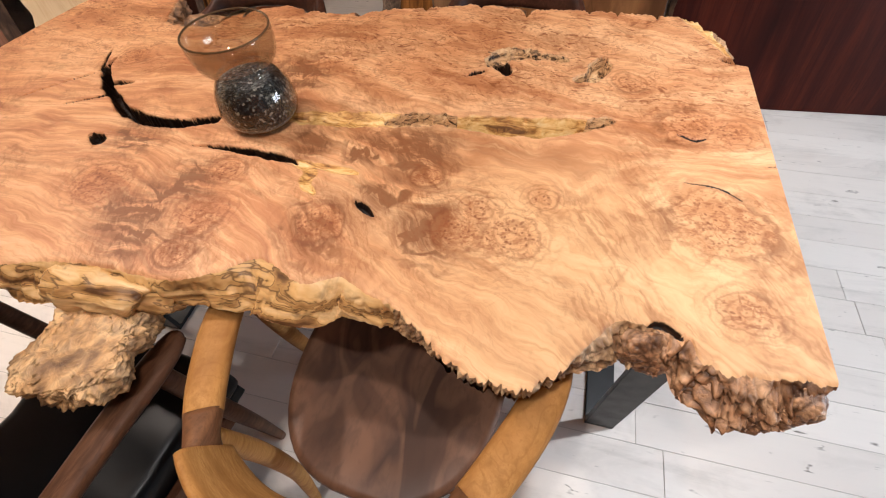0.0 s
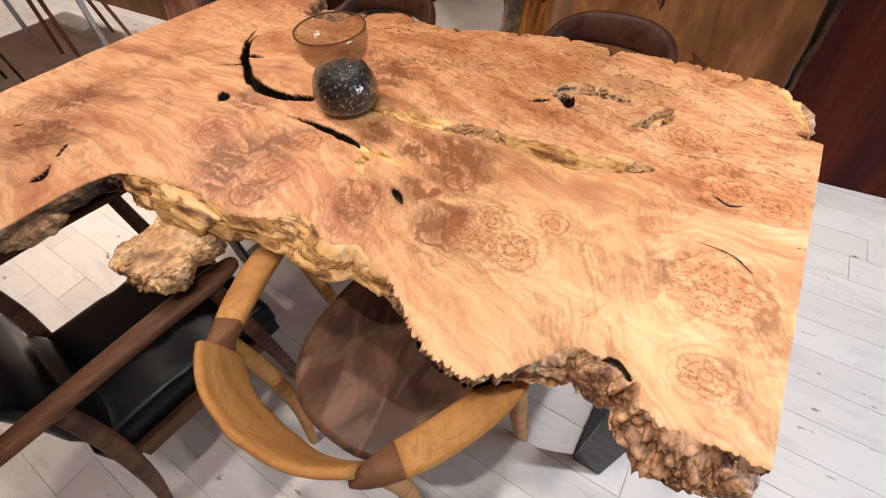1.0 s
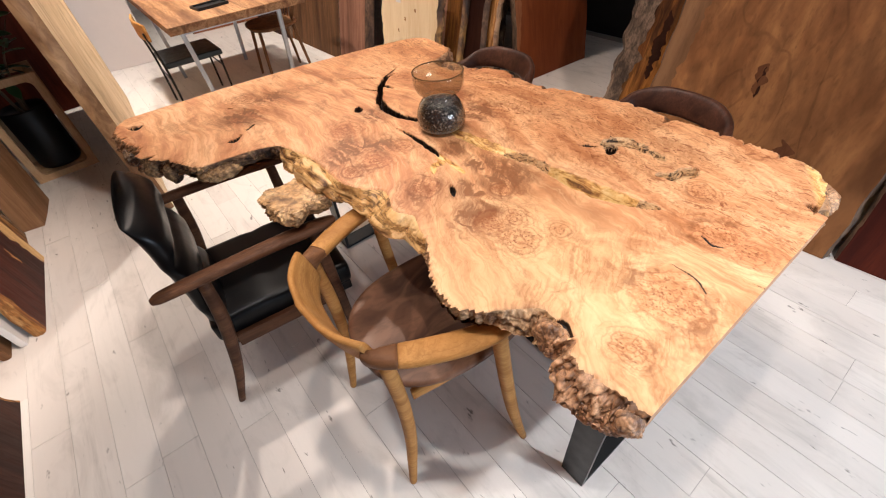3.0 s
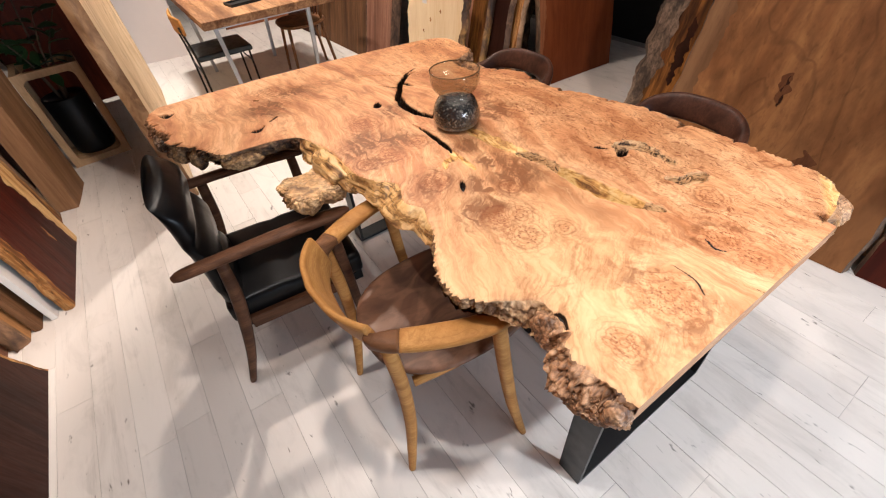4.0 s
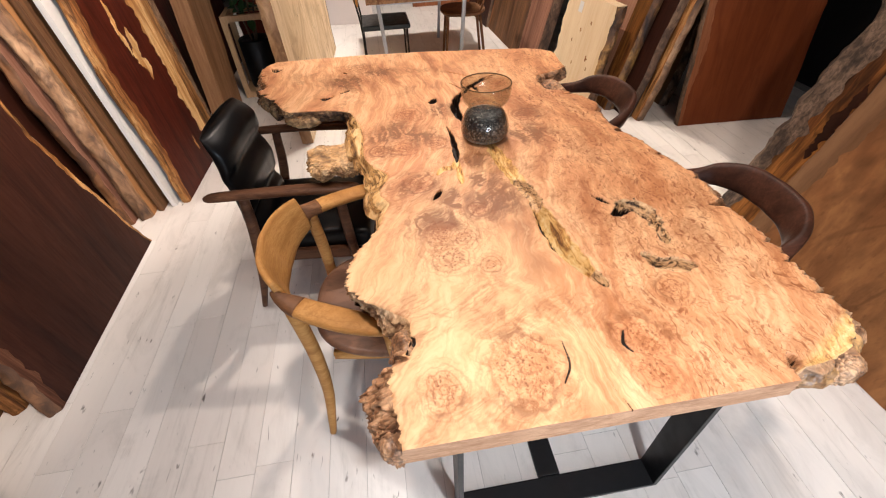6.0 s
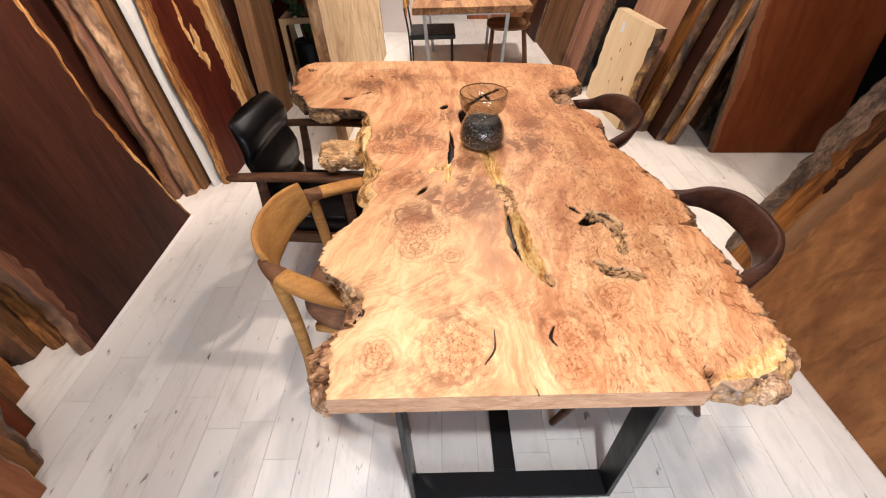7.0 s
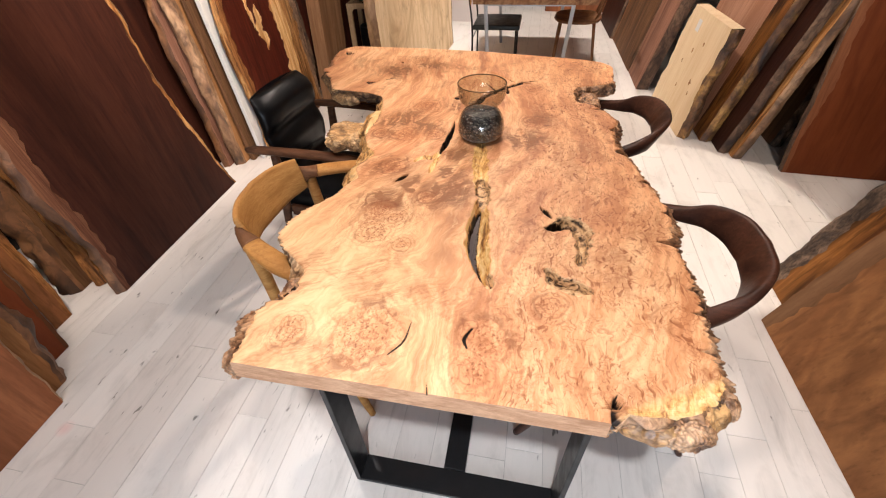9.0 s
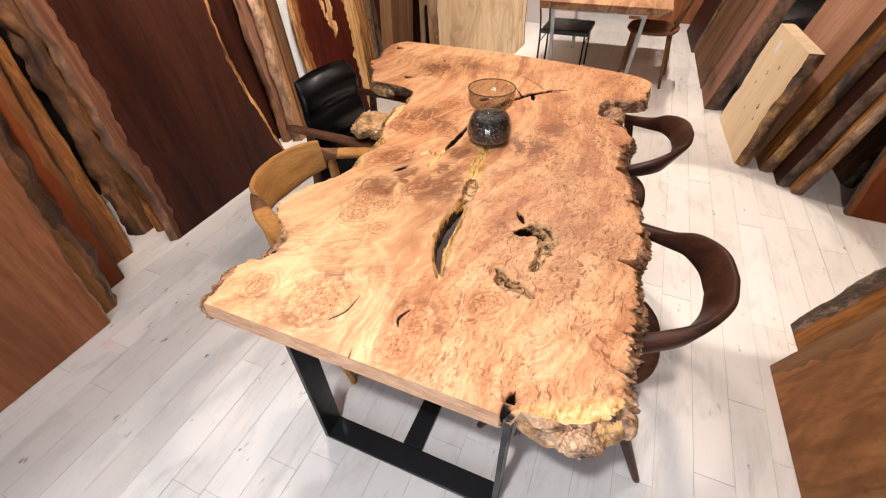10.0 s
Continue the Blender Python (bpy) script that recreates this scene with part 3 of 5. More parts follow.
def spline(points, n):
    """Catmull-Rom through tuples of any length, n samples."""
    p = np.array(points, float)
    p = np.vstack([2 * p[0] - p[1], p, 2 * p[-1] - p[-2]])
    out = []
    for t in np.linspace(0, len(points) - 1, n):
        i = min(int(t), len(points) - 2)
        f = t - i
        a, b, c, d = p[i], p[i + 1], p[i + 2], p[i + 3]
        out.append(0.5 * (2 * b + (c - a) * f + (2 * a - 5 * b + 4 * c - d) * f * f + (3 * b - a - 3 * c + d) * f ** 3))
    return np.array(out)


def sweep(points, n=24, sides=14, power=2.6, up=(0, 0, 1)):
    """A rod through (x, y, z, width, height[, roll]) with a superellipse section; width lies across 'up'."""
    pts = spline(points, n)
    bm = bmesh.new()
    rings = []
    for i, q in enumerate(pts):
        a, b = pts[max(i - 1, 0)][:3], pts[min(i + 1, n - 1)][:3]
        d = Vector(b - a).normalized()
        side = d.cross(Vector(up))
        side = side.normalized() if side.length > 1e-4 else Vector((1, 0, 0))
        rise = side.cross(d).normalized()
        if len(q) > 5:
            turn = Matrix.Rotation(q[5], 3, d)
            side, rise = turn @ side, turn @ rise
        ring = []
        for k in range(sides):
            t = 2 * math.pi * k / sides
            c, s = math.cos(t), math.sin(t)
            w = math.copysign(abs(c) ** (2 / power), c) * q[3] / 2
            h = math.copysign(abs(s) ** (2 / power), s) * q[4] / 2
            ring.append(bm.verts.new(Vector(q[:3]) + side * w + rise * h))
        rings.append(ring)
    for r0, r1 in zip(rings, rings[1:]):
        for k in range(sides):
            bm.faces.new((r0[k], r0[(k + 1) % sides], r1[(k + 1) % sides], r1[k]))
    bm.faces.new(rings[0]), bm.faces.new(rings[-1])
    return bm


def lathe(profile, sides=48):
    bm = bmesh.new()
    rings = [[bm.verts.new((r * math.cos(2 * math.pi * k / sides), r * math.sin(2 * math.pi * k / sides), z)) for k in range(sides)] for r, z in profile]
    for a, b in zip(rings, rings[1:]):
        for k in range(sides):
            bm.faces.new((a[k], a[(k + 1) % sides], b[(k + 1) % sides], b[k]))
    bm.faces.new(rings[0]), bm.faces.new(rings[-1])
    return bm


def fbm(x, y, z, octaves=4):
    return noise.fractal(Vector((x, y, z)), 1.0, 2.1, octaves)


def bead(p, size):
    """Round beads packed in space: their height (0 in the clefts, 1 on the crowns) and how deep in a cleft the place lies."""
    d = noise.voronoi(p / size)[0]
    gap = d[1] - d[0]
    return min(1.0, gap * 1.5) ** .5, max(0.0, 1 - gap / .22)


def lump(centre, radii, seed, amp=0.25, cells=0.0, cell_size=0.02, flat=0.0, level=4):
    """A knobbly burl: an ellipsoid with folds, round beads with clefts and, where flat > 0, a cut top."""
    bm = bmesh.new()
    bmesh.ops.create_icosphere(bm, subdivisions=level, radius=1)
    cleft = bm.verts.layers.float.new("cleft")
    for v in bm.verts:
        d = v.co.copy()
        p = Vector((d.x * radii[0], d.y * radii[1], d.z * radii[2]))
        k = 1 + amp * fbm(p.x * 14 + seed, p.y * 14, p.z * 14)
        if cells:
            bent = p + Vector((seed, 0, 0)) + .9 * cell_size * noise.noise_vector(p * 42) + .4 * cell_size * noise.noise_vector(p * 110)
            high, low = bead(bent, cell_size)
            tiny, slit = bead(bent + Vector((0, 1, 0)), cell_size * .42)
            k += cells * (.55 + .9 * noise.noise(p * 38)) * (high - .6) + cells * .40 * (tiny - .6)
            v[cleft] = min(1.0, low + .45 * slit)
        q = p * k
        if flat and q.z > flat:
            q.z = flat + (q.z - flat) * 0.08
            v[cleft] *= .25
        v.co = Vector(centre) + q
    return bm


def grid_mesh(name, co, nu, nv, materials, parent=None, index=None, drop=None, smooth=True, label="", cleft=None):
    """A sheet from an array of nu x nv places; index: the material of each cell, drop: the cells left open."""
    ids = np.arange(nu * nv).reshape(nu, nv)
    q = np.stack([ids[:-1, :-1], ids[1:, :-1], ids[1:, 1:], ids[:-1, 1:]], -1).reshape(-1, 4)
    mi = np.zeros(len(q), int) if index is None else index.reshape(-1)
    if drop is not None:
        keep = ~drop.reshape(-1)
        q, mi = q[keep], mi[keep]
    mesh = bpy.data.meshes.new(name)
    mesh.from_pydata(co.reshape(-1, 3).tolist(), [], q.tolist())
    for m in materials:
        mesh.materials.append(m)
    mesh.polygons.foreach_set("material_index", mi.astype(np.int32))
    if smooth:
        mesh.shade_smooth()
    if cleft is not None:
        mesh.attributes.new("cleft", "FLOAT", "POINT").data.foreach_set("value", cleft.reshape(-1).astype(np.float32))
    mesh.update()
    ob = new(name, mesh)
    if parent:
        ob.parent = parent
    if label:
        tagged(ob, label)
    return ob


# ---------- structure ----------
LEFT_X, RIGHT_X, FAR_Y, BACK_Y, ROOF = -2.4, 3.0, 8.0, -3.4, 2.85
floor = tagged(part("floor", box(LEFT_X, RIGHT_X, BACK_Y, FAR_Y, -0.1, -0.0028, 0), M["gap"]), "white-washed wooden plank floor, scuffed and worn", "floor", kind="structure")
tagged(part("ceiling", box(LEFT_X - 0.1, RIGHT_X + 0.1, BACK_Y - 0.1, FAR_Y + 0.1, ROOF, ROOF + 0.1, 0), M["ceiling_paint"]), "plain off-white showroom ceiling", "ceiling", kind="structure")
tagged(part("wall_west", box(LEFT_X - 0.1, LEFT_X, BACK_Y, FAR_Y, -0.1, ROOF, 0), M["dark_wall"]), "dark wall behind the leaning slabs", "wall", kind="structure")
tagged(part("wall_east", box(RIGHT_X, RIGHT_X + 0.1, BACK_Y, FAR_Y, -0.1, ROOF, 0), M["dark_wall"]), "dark wall behind the stored boards", "wall", kind="structure")
tagged(part("wall_north", box(LEFT_X, RIGHT_X, FAR_Y, FAR_Y + 0.1, -0.1, ROOF, 0), M["plaster"]), "pale plaster wall at the far end", "wall", kind="structure")


def front_wall():
    """The wall behind the camera with the shop window's opening."""
    bm = bmesh.new()
    for x0, x1, z0, z1 in ((LEFT_X, -0.6, -0.1, ROOF), (2.4, RIGHT_X, -0.1, ROOF), (-0.6, 2.4, 2.5, ROOF), (-0.6, 2.4, -0.1, 0.5)):
        piece = box(x0, x1, BACK_Y - 0.1, BACK_Y, z0, z1, 0)
        mesh = bpy.data.meshes.new("piece")
        piece.to_mesh(mesh)
        bm.from_mesh(mesh)
        bpy.data.meshes.remove(mesh)
        piece.free()
    return bm


tagged(part("wall_south", front_wall(), M["plaster"]), "pale shop-front wall with a wide window opening", "wall", kind="structure")

# ---------- the burl table ----------
# along each long side: distance from the sawn end, place across, how far the lower edge flares out
LEFT_EDGE = [(0, -.350, .0), (.03, -.352, .034), (.06, -.356, .046), (.12, -.364, .046), (.150, -.356, .034), (.193, -.322, .040), (.25, -.316, .036), (.286, -.354, .025),
             (.331, -.413, -.012), (.384, -.441, -.015), (.436, -.435, -.015), (.485, -.415, -.012), (.511, -.392, -.005), (.57, -.36, .015),
             (.614, -.346, .025), (.657, -.33, .045), (.712, -.352, .05), (.793, -.324, .075), (.85, -.36, .045), (.908, -.388, .015), (.974, -.392, .02),
             (1.064, -.392, .03), (1.14, -.40, .05), (1.21, -.42, .04), (1.255, -.44, .0), (1.285, -.50, -.02), (1.30, -.59, -.02), (1.312, -.665, -.02)]
LEFT_FAR = [(1.36, -.70, -.02), (1.43, -.737, -.015), (1.528, -.806, -.01), (1.60, -.79, .01), (1.70, -.824, .01), (1.82, -.832, .01), (1.887, -.79, .0)]
RIGHT_EDGE = [(0, .338, 0), (.020, .349, .0), (.027, .40, .006), (.036, .45, .008), (.060, .502, .010), (.10, .535, .012), (.17, .548, .012), (.26, .552, .012), (.37, .552, .014), (.49, .542, .012),
              (.58, .55, .01), (.63, .55, .012), (.68, .533, .01), (.75, .515, .012), (.83, .50, .012), (.93, .462, .014), (1.06, .462, .012), (1.13, .48, .012), (1.21, .445, .012)]
RIGHT_FAR = [(1.264, .40, .012), (1.29, .35, .012), (1.40, .345, .012), (1.437, .362, .012), (1.47, .43, .012), (1.49, .475, .012), (1.56, .49, .01), (1.63, .50, .01), (1.69, .503, .0), (1.735, .47, .0), (1.765, .41, .0)]
NU, NV = 481, 801

table = thing("burl_table", pose(0, 0, 0), "live-edge burl slab table with black steel legs", "table")


def long_side(rows, n, jag, seed, notches=()):
    rows = np.array(rows)
    ys = np.linspace(0, rows[-1, 0], n)
    dense = spline(rows, 900)
    order = np.argsort(dense[:, 0], kind="stable")
    xs = np.interp(ys, dense[order, 0], dense[order, 1])
    fl = np.interp(ys, dense[order, 0], dense[order, 2])
    rough = np.array([noise.noise(Vector((y * 34 + seed, seed, 0))) * 0.7 + noise.noise(Vector((y * 80 + seed, 3, 0))) * 0.4 for y in ys])
    # a scalloped fringe: round beads side by side, of two sizes
    beads = np.array([.7 * bead(Vector((seed, y, .3)), .013)[0] + .4 * bead(Vector((seed, y, .9)), .006)[0] - .6 for y in ys])
    fade = np.clip(ys / 0.02, 0, 1) * np.clip((rows[-1, 0] - ys) / 0.05, 0, 1)
    out = np.sign(xs.mean())
    for at, wide, deep in notches:
        xs = xs - out * deep * np.clip(1 - np.abs(ys - at) / wide, 0, 1) ** 1.3
    return np.stack([xs + (rough * .7 + out * beads * 1.3) * jag(ys) * fade, ys], 1), fl


left_line, left_flare = long_side(LEFT_EDGE + LEFT_FAR, NV, lambda y: np.interp(y, [0, .16, .22, .30, .33, .53, .60, 1.25, 1.32, 1.9], [.009, .009, .003, .004, .012, .012, .003, .003, .016, .016]), 5.0, ((.163, .012, .022), (1.50, .012, .03), (1.44, .010, .02), (1.72, .010, .02)))
shifted = [(y, x - (.014 if .1 < y < 1.46 else 0), f + (.012 if .1 < y < 1.46 else 0)) for y, x, f in RIGHT_EDGE + RIGHT_FAR]
right_line, right_flare = long_side(shifted, NV, lambda y: np.where(y < 1.58, 0.011, 0.002), 21.0, ((.172, .010, .025), (.262, .006, .022), (.328, .014, .016), (.480, .020, .042), (.600, .016, .014), (.74, .014, .014), (.91, .020, .022), (1.06, .016, .016), (1.225, .010, .05)))

u = np.linspace(0, 1, NU)[:, None]
v = np.linspace(0, 1, NV)[None, :]
PX = left_line[None, :, 0] * (1 - u) + right_line[None, :, 0] * u
PY = left_line[None, :, 1] * (1 - u) + right_line[None, :, 1] * u + 0.035 * 4 * u * (1 - u) * v ** 8


def reach(points, wobble=0.25):
    """How far each place of the top lies inside a stroke of (x, y, half width): 1 on its line, 0 at its rim, negative outside."""
    best = np.full(PX.shape, -9.0)
    ys = [p[1] for p in points]
    rows = np.where((PY.max(0) > min(ys) - .1) & (PY.min(0) < max(ys) + .1))[0]
    part_x, part_y = PX[:, rows[0]:rows[-1] + 1], PY[:, rows[0]:rows[-1] + 1]
    near = np.full(part_x.shape, -9.0)
    for x, y, r in spline(points, 60):
        near = np.maximum(near, 1 - np.hypot(part_x - x, part_y - y) / max(r, 1e-4))
    best[:, rows[0]:rows[-1] + 1] = near
    return best + wobble * WOBBLE


WOBBLE = np.array([[.8 * noise.noise(Vector((PX[i, j] * 42, PY[i, j] * 42, 0))) + .35 * noise.noise(Vector((PX[i, j] * 120, PY[i, j] * 120, 7))) for j in range(NV)] for i in range(NU)])
DEPTH = np.zeros(PX.shape)
KIND = np.zeros(PX.shape, int)
CARVED = np.zeros((3,) + PX.shape)


def carve(points, depth, kind, wobble=0.25, sharp=3.0):
    """Lower the top inside a stroke; kind: 1 near black, 2 amber wood, 3 grey-gold pocket wood."""
    k = reach(points, wobble)
    here = np.clip(k * sharp, 0, 1) * depth
    deeper = here > DEPTH
    DEPTH[deeper] = here[deeper]
    KIND[(k > 0.02) & deeper] = kind
    size = max(p[2] for p in points)
    share = np.clip(k * size / .004 + .5, 0, 1) * (deeper | (here <= 0))
    for other in range(3):
        CARVED[other] = np.maximum(CARVED[other], share) if other == kind - 1 else CARVED[other] * (1 - share * (k > 0))


# the long slot from the vase to the near end: amber slopes on both sides of a dark throat, a grey pocket at its end
carve([(.010, .93, .010), (.018, .86, .021), (.026, .78, .025), (.036, .70, .022), (.046, .63, .016)], .012, 2, 0.4, 1.0)
carve([(.036, .70, .010), (.046, .655, .020), (.055, .61, .020), (.060, .575, .014)], .026, 3, 0.5)
carve([(.050, .58, .012), (.058, .52, .024), (.060, .46, .029), (.066, .40, .029), (.080, .345, .024), (.094, .30, .014)], .042, 2, 0.22, 1.15)
carve([(.052, .580, .004), (.049, .525, .0100), (.049, .46, .0135), (.055, .40, .0125), (.071, .345, .0090), (.086, .318, .004)], .085, 1, 0.25)
carve([(.078, .345, .006), (.094, .310, .015), (.104, .284, .014), (.108, .268, .006)], .026, 3, 0.4, 1.6)
# the ragged cavity
carve([(.238, .492, .012), (.268, .515, .022), (.30, .515, .030), (.315, .47, .024), (.312, .42, .015), (.306, .375, .011)], .022, 3, 0.6, 1.4)
carve([(.236, .492, .010), (.258, .506, .019), (.286, .514, .015)], .050, 1, 0.5)
carve([(.235, .338, .012), (.25, .312, .018), (.285, .298, .024), (.312, .292, .014), (.327, .287, .004)], .032, 3, 0.4, 2.2)
carve([(.30, .287, .008), (.325, .286, .004)], .02, 1, 0.4)
carve([(.210, .578, .002), (.226, .556, .0075), (.240, .535, .003)], .02, 1, 0.3)
# the dark forked crack behind the vase
carve([(.155, 1.448, .003), (.125, 1.446, .007), (.098, 1.435, .011), (.075, 1.415, .012), (.045, 1.385, .012), (.01, 1.335, .012), (-.025, 1.285, .014), (-.046, 1.215, .016), (-.048, 1.135, .015), (-.022, 1.06, .012)], .045, 1, 0.35)
carve([(.068, 1.335, .005), (.060, 1.37, .010), (.04, 1.39, .010)], .045, 1, 0.4)
carve([(-.018, 1.563, .0025), (.04, 1.51, .003), (.085, 1.46, .004)], .012, 1, 0.3)
carve([(-.03, 1.44, .0025), (.015, 1.361, .005)], .012, 1, 0.3)
carve([(.10, 1.45, .004), (.183, 1.486, .003)], .012, 1, 0.3)
# slit and the amber flame below it
carve([(-.103, 1.062, .002), (-.098, 1.0, .006), (-.100, .93, .010), (-.106, .86, .009), (-.109, .835, .004)], .03, 1, 0.35)
carve([(-.110, .835, .006), (-.116, .81, .014), (-.132, .794, .014), (-.160, .790, .012), (-.178, .768, .006)], .006, 2, 0.5, 1.2)
carve([(-.112, .79, .007), (-.114, .745, .010), (-.118, .707, .005)], .006, 2, 0.4, 1.2)
# small knots and ticks
carve([(-.112, 1.295, .007), (-.122, 1.272, .015), (-.128, 1.258, .006)], .02, 1, 0.4)
carve([(-.180, .688, .003), (-.192, .668, .008), (-.206, .647, .003)], .018, 1, 0.3)
carve([(.018, .05, .0008), (.026, .02, .0011), (.033, -.01, .0016)], .006, 1, 0.1)
carve([(-.79, 1.80, .006), (-.765, 1.77, .016), (-.745, 1.775, .006)], .03, 1, 0.8)
carve([(-.545, 1.40, .008), (-.525, 1.395, .010), (-.50, 1.42, .004)], .02, 1, 0.8)
carve([(-.47, 1.44, .006), (-.44, 1.46, .005)], .015, 1, 0.7)
carve([(-.46, 1.665, .006), (-.45, 1.655, .004)], .012, 1, 0.6)
carve([(-.034, .15, .0010), (-.038, .10, .0022), (-.060, .066, .0016)], .003, 1, 0.3)
carve([(.089, .153, .002), (.077, .125, .0035), (.085, .105, .0015)], .006, 1, 0.3)
carve([(-.325, .175, .004), (-.312, .20, .007), (-.318, .215, .003)], .012, 1, 0.4)
carve([(.345, .0, .007), (.350, .03, .010), (.352, .05, .004)], .05, 1, 0.3)

GRIT = np.array([[noise.noise(Vector((PX[i, j] * 85, PY[i, j] * 70, 4))) for j in range(NV)] for i in range(NU)])
worked = np.clip(DEPTH / .012, 0, 1)
DEPTH = DEPTH + np.where(KIND == 3, .0040, np.where(KIND == 2, .0016, .002)) * worked * (GRIT + .6 * WOBBLE) * (KIND > 0)
DEPTH = np.clip(DEPTH, 0, THICK)
swell = np.array([[noise.noise(Vector((PX[i, j] * 5, PY[i, j] * 5, 2))) for j in range(NV)] for i in range(NU)]) * 0.0012
# the near corner rolls off into a golden slope
slope = np.clip(((PX - .345) * .09 - (PY - .03) * .17) / .192, 0, .06) * (PX > .352)
DEPTH = DEPTH + slope * (.28 + .35 * WOBBLE)
CARVED[1] = np.maximum(CARVED[1], np.clip(slope / .03, 0, .75))
rim = np.minimum(np.minimum(u, 1 - u) * 90, 1.0)
CO = np.stack([PX, PY, TOP - DEPTH + swell * rim - 0.003 * (1 - rim) ** 2], -1)
cell_depth = np.maximum.reduce([DEPTH[:-1, :-1], DEPTH[1:, :-1], DEPTH[1:, 1:], DEPTH[:-1, 1:]])
open_cells = np.minimum.reduce([DEPTH[:-1, :-1], DEPTH[1:, :-1], DEPTH[1:, 1:], DEPTH[:-1, 1:]]) >= THICK - 0.002
top = grid_mesh("tabletop", CO, NU, NV, [M["burl"]], table, None, open_cells, label="polished pale burl wood with dark cracks")
table_figure(top, PX, PY)
UNDER = CO.copy()
UNDER[..., 2] = TOP - THICK


def live_edge(name, line, flare, out_sign, z_edge, rough, material, seed, size=0.011):
    """The rough side between the top's rim and the underside; also says where the underside begins."""
    n, layers = len(line), 22
    tangent = np.gradient(line, axis=0)
    tangent = np.stack([np.convolve(np.pad(tangent[:, k], 10, mode="edge"), np.ones(21) / 21, "valid") for k in (0, 1)], 1)
    tangent /= np.linalg.norm(tangent, axis=1)[:, None]
    normal = np.stack([out_sign * tangent[:, 1], -out_sign * tangent[:, 0]], 1)
    co, cleft = np.zeros((layers, n, 3)), np.zeros((layers, n))
    for k in range(layers):
        s = k / (layers - 1)
        for i in range(n):
            x, y = line[i]
            z = z_edge[i] - (z_edge[i] - TOP + THICK) * s
            at = Vector((x + seed, y, z))
            fold = fbm(x * 22 + seed, y * 22, z * 26, 4)
            high, low = bead(at + .3 * size * noise.noise_vector(at * 60), size)
            tiny, slit = bead(at + Vector((0, 0, 3)), size * .45)
            bump = fold * .7 + (high - .4) * .75 + (tiny - .4) * .25
            off = flare[i] * (s ** 0.8) + rough[i] * bump * min(1, s * 5) * (1 if s < 0.9 else 0.7)
            off = max(off, -0.02)
            co[k, i] = (x + normal[i, 0] * off, y + normal[i, 1] * off, z)
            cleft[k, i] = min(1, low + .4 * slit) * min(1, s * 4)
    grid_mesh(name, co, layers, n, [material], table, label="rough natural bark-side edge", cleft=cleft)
    return co[-1]


zl, zr = CO[0, :, 2], CO[-1, :, 2]
ly, ry = left_line[:, 1], right_line[:, 1]
rough_l = np.interp(ly, [0, .2, .3, .55, .6, 1.2, 1.3, 1.9], [.024, .024, .014, .014, .009, .010, .030, .016])
low_l = np.concatenate([live_edge("live_edge", left_line[a:b + 1], left_flare[a:b + 1], -1, zl[a:b + 1], rough_l[a:b + 1], mat, 3.0, .05 if mat is M["burl_edge"] else .011)[:None if b == NV - 1 else -1]
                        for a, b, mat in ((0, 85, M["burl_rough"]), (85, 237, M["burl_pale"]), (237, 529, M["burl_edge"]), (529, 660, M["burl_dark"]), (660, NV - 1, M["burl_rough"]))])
low_r = live_edge("live_edge", right_line, right_flare, 1, zr, np.interp(ry, [0, 1.5, 1.6, 1.8], [.022, .022, .008, .003]), M["burl_rough"], 9.0, .016)
UNDER[0, :, :2], UNDER[-1, :, :2] = low_l[:, :2], low_r[:, :2]
coarse = open_cells.reshape((NU - 1) // 2, 2, (NV - 1) // 2, 2).any((1, 3))
grid_mesh("underside", UNDER[::2, ::2], (NU + 1) // 2, (NV + 1) // 2, [M["sawn"]], table, None, coarse)
for row, sign in ((0, -1), (-1, 1)):
    face = np.stack([CO[:, row], UNDER[:, row]], 1)
    grid_mesh("sawn_end", face, NU, 2, [M["sawn"]], table, smooth=False, label="flat sawn slab end")

# burls that hang from the edge
part("burl_knob", lump((-.50, 1.03, .668), (.098, .088, .044), 3.0, .30, .16, .015, .013, level=6), M["burl_knob"], table, "pale knobbly burl jutting from the edge", True)
part("burl_neck", lump((-.405, 1.055, .690), (.05, .12, .034), 5.5, .40, .08, .06, level=5), M["burl_edge"], table, "", True)
part("burl_knob", lump((-.62, 1.325, .690), (.066, .036, .028), 8.0, .3, .25, .018, level=5), M["burl_knob"], table, "small brown burl under the edge", True)
part("burl_corner", lump((-.355, .085, .678), (.048, .080, .040), 1.0, .24, .20, .013, level=6), M["burl_rough"], table, "dark knobbly burl corner", True)
part("burl_corner", lump((-.330, .205, .684), (.034, .048, .038), 2.0, .25, .20, .016, level=5), M["burl_rough"], table, "", True)
part("burl_corner", lump((-.356, .024, .690), (.030, .026, .030), 12.0, .22, .22, .014, level=5), M["burl_rough"], table, "", True)
part("burl_corner", lump((.495, .085, .680), (.062, .054, .032), 4.0, .30, .05, .030, level=6), M["burl_gold"], table, "golden knobbly burl corner", True)
part("burl_corner", lump((.412, .044, .676), (.058, .040, .034), 6.5, .34, .05, .026, level=5), M["burl_gold"], table, "", True)
part("burl_corner", lump((.470, .044, .674), (.046, .034, .032), 9.5, .35, .22, .012, level=6), M["burl_rough"], table, "dark knobbly burl corner", True)
part("burl_corner", lump((.550, .098, .680), (.024, .032, .028), 15.5, .30, .22, .012, level=5), M["burl_rough"], table, "", True)
part("burl_corner", lump((-.775, 1.535, .687), (.050, .036, .034), 16.0, .40, .24, .012, level=5), M["burl_dark"], table, "dark ragged bark under the far corner", True)
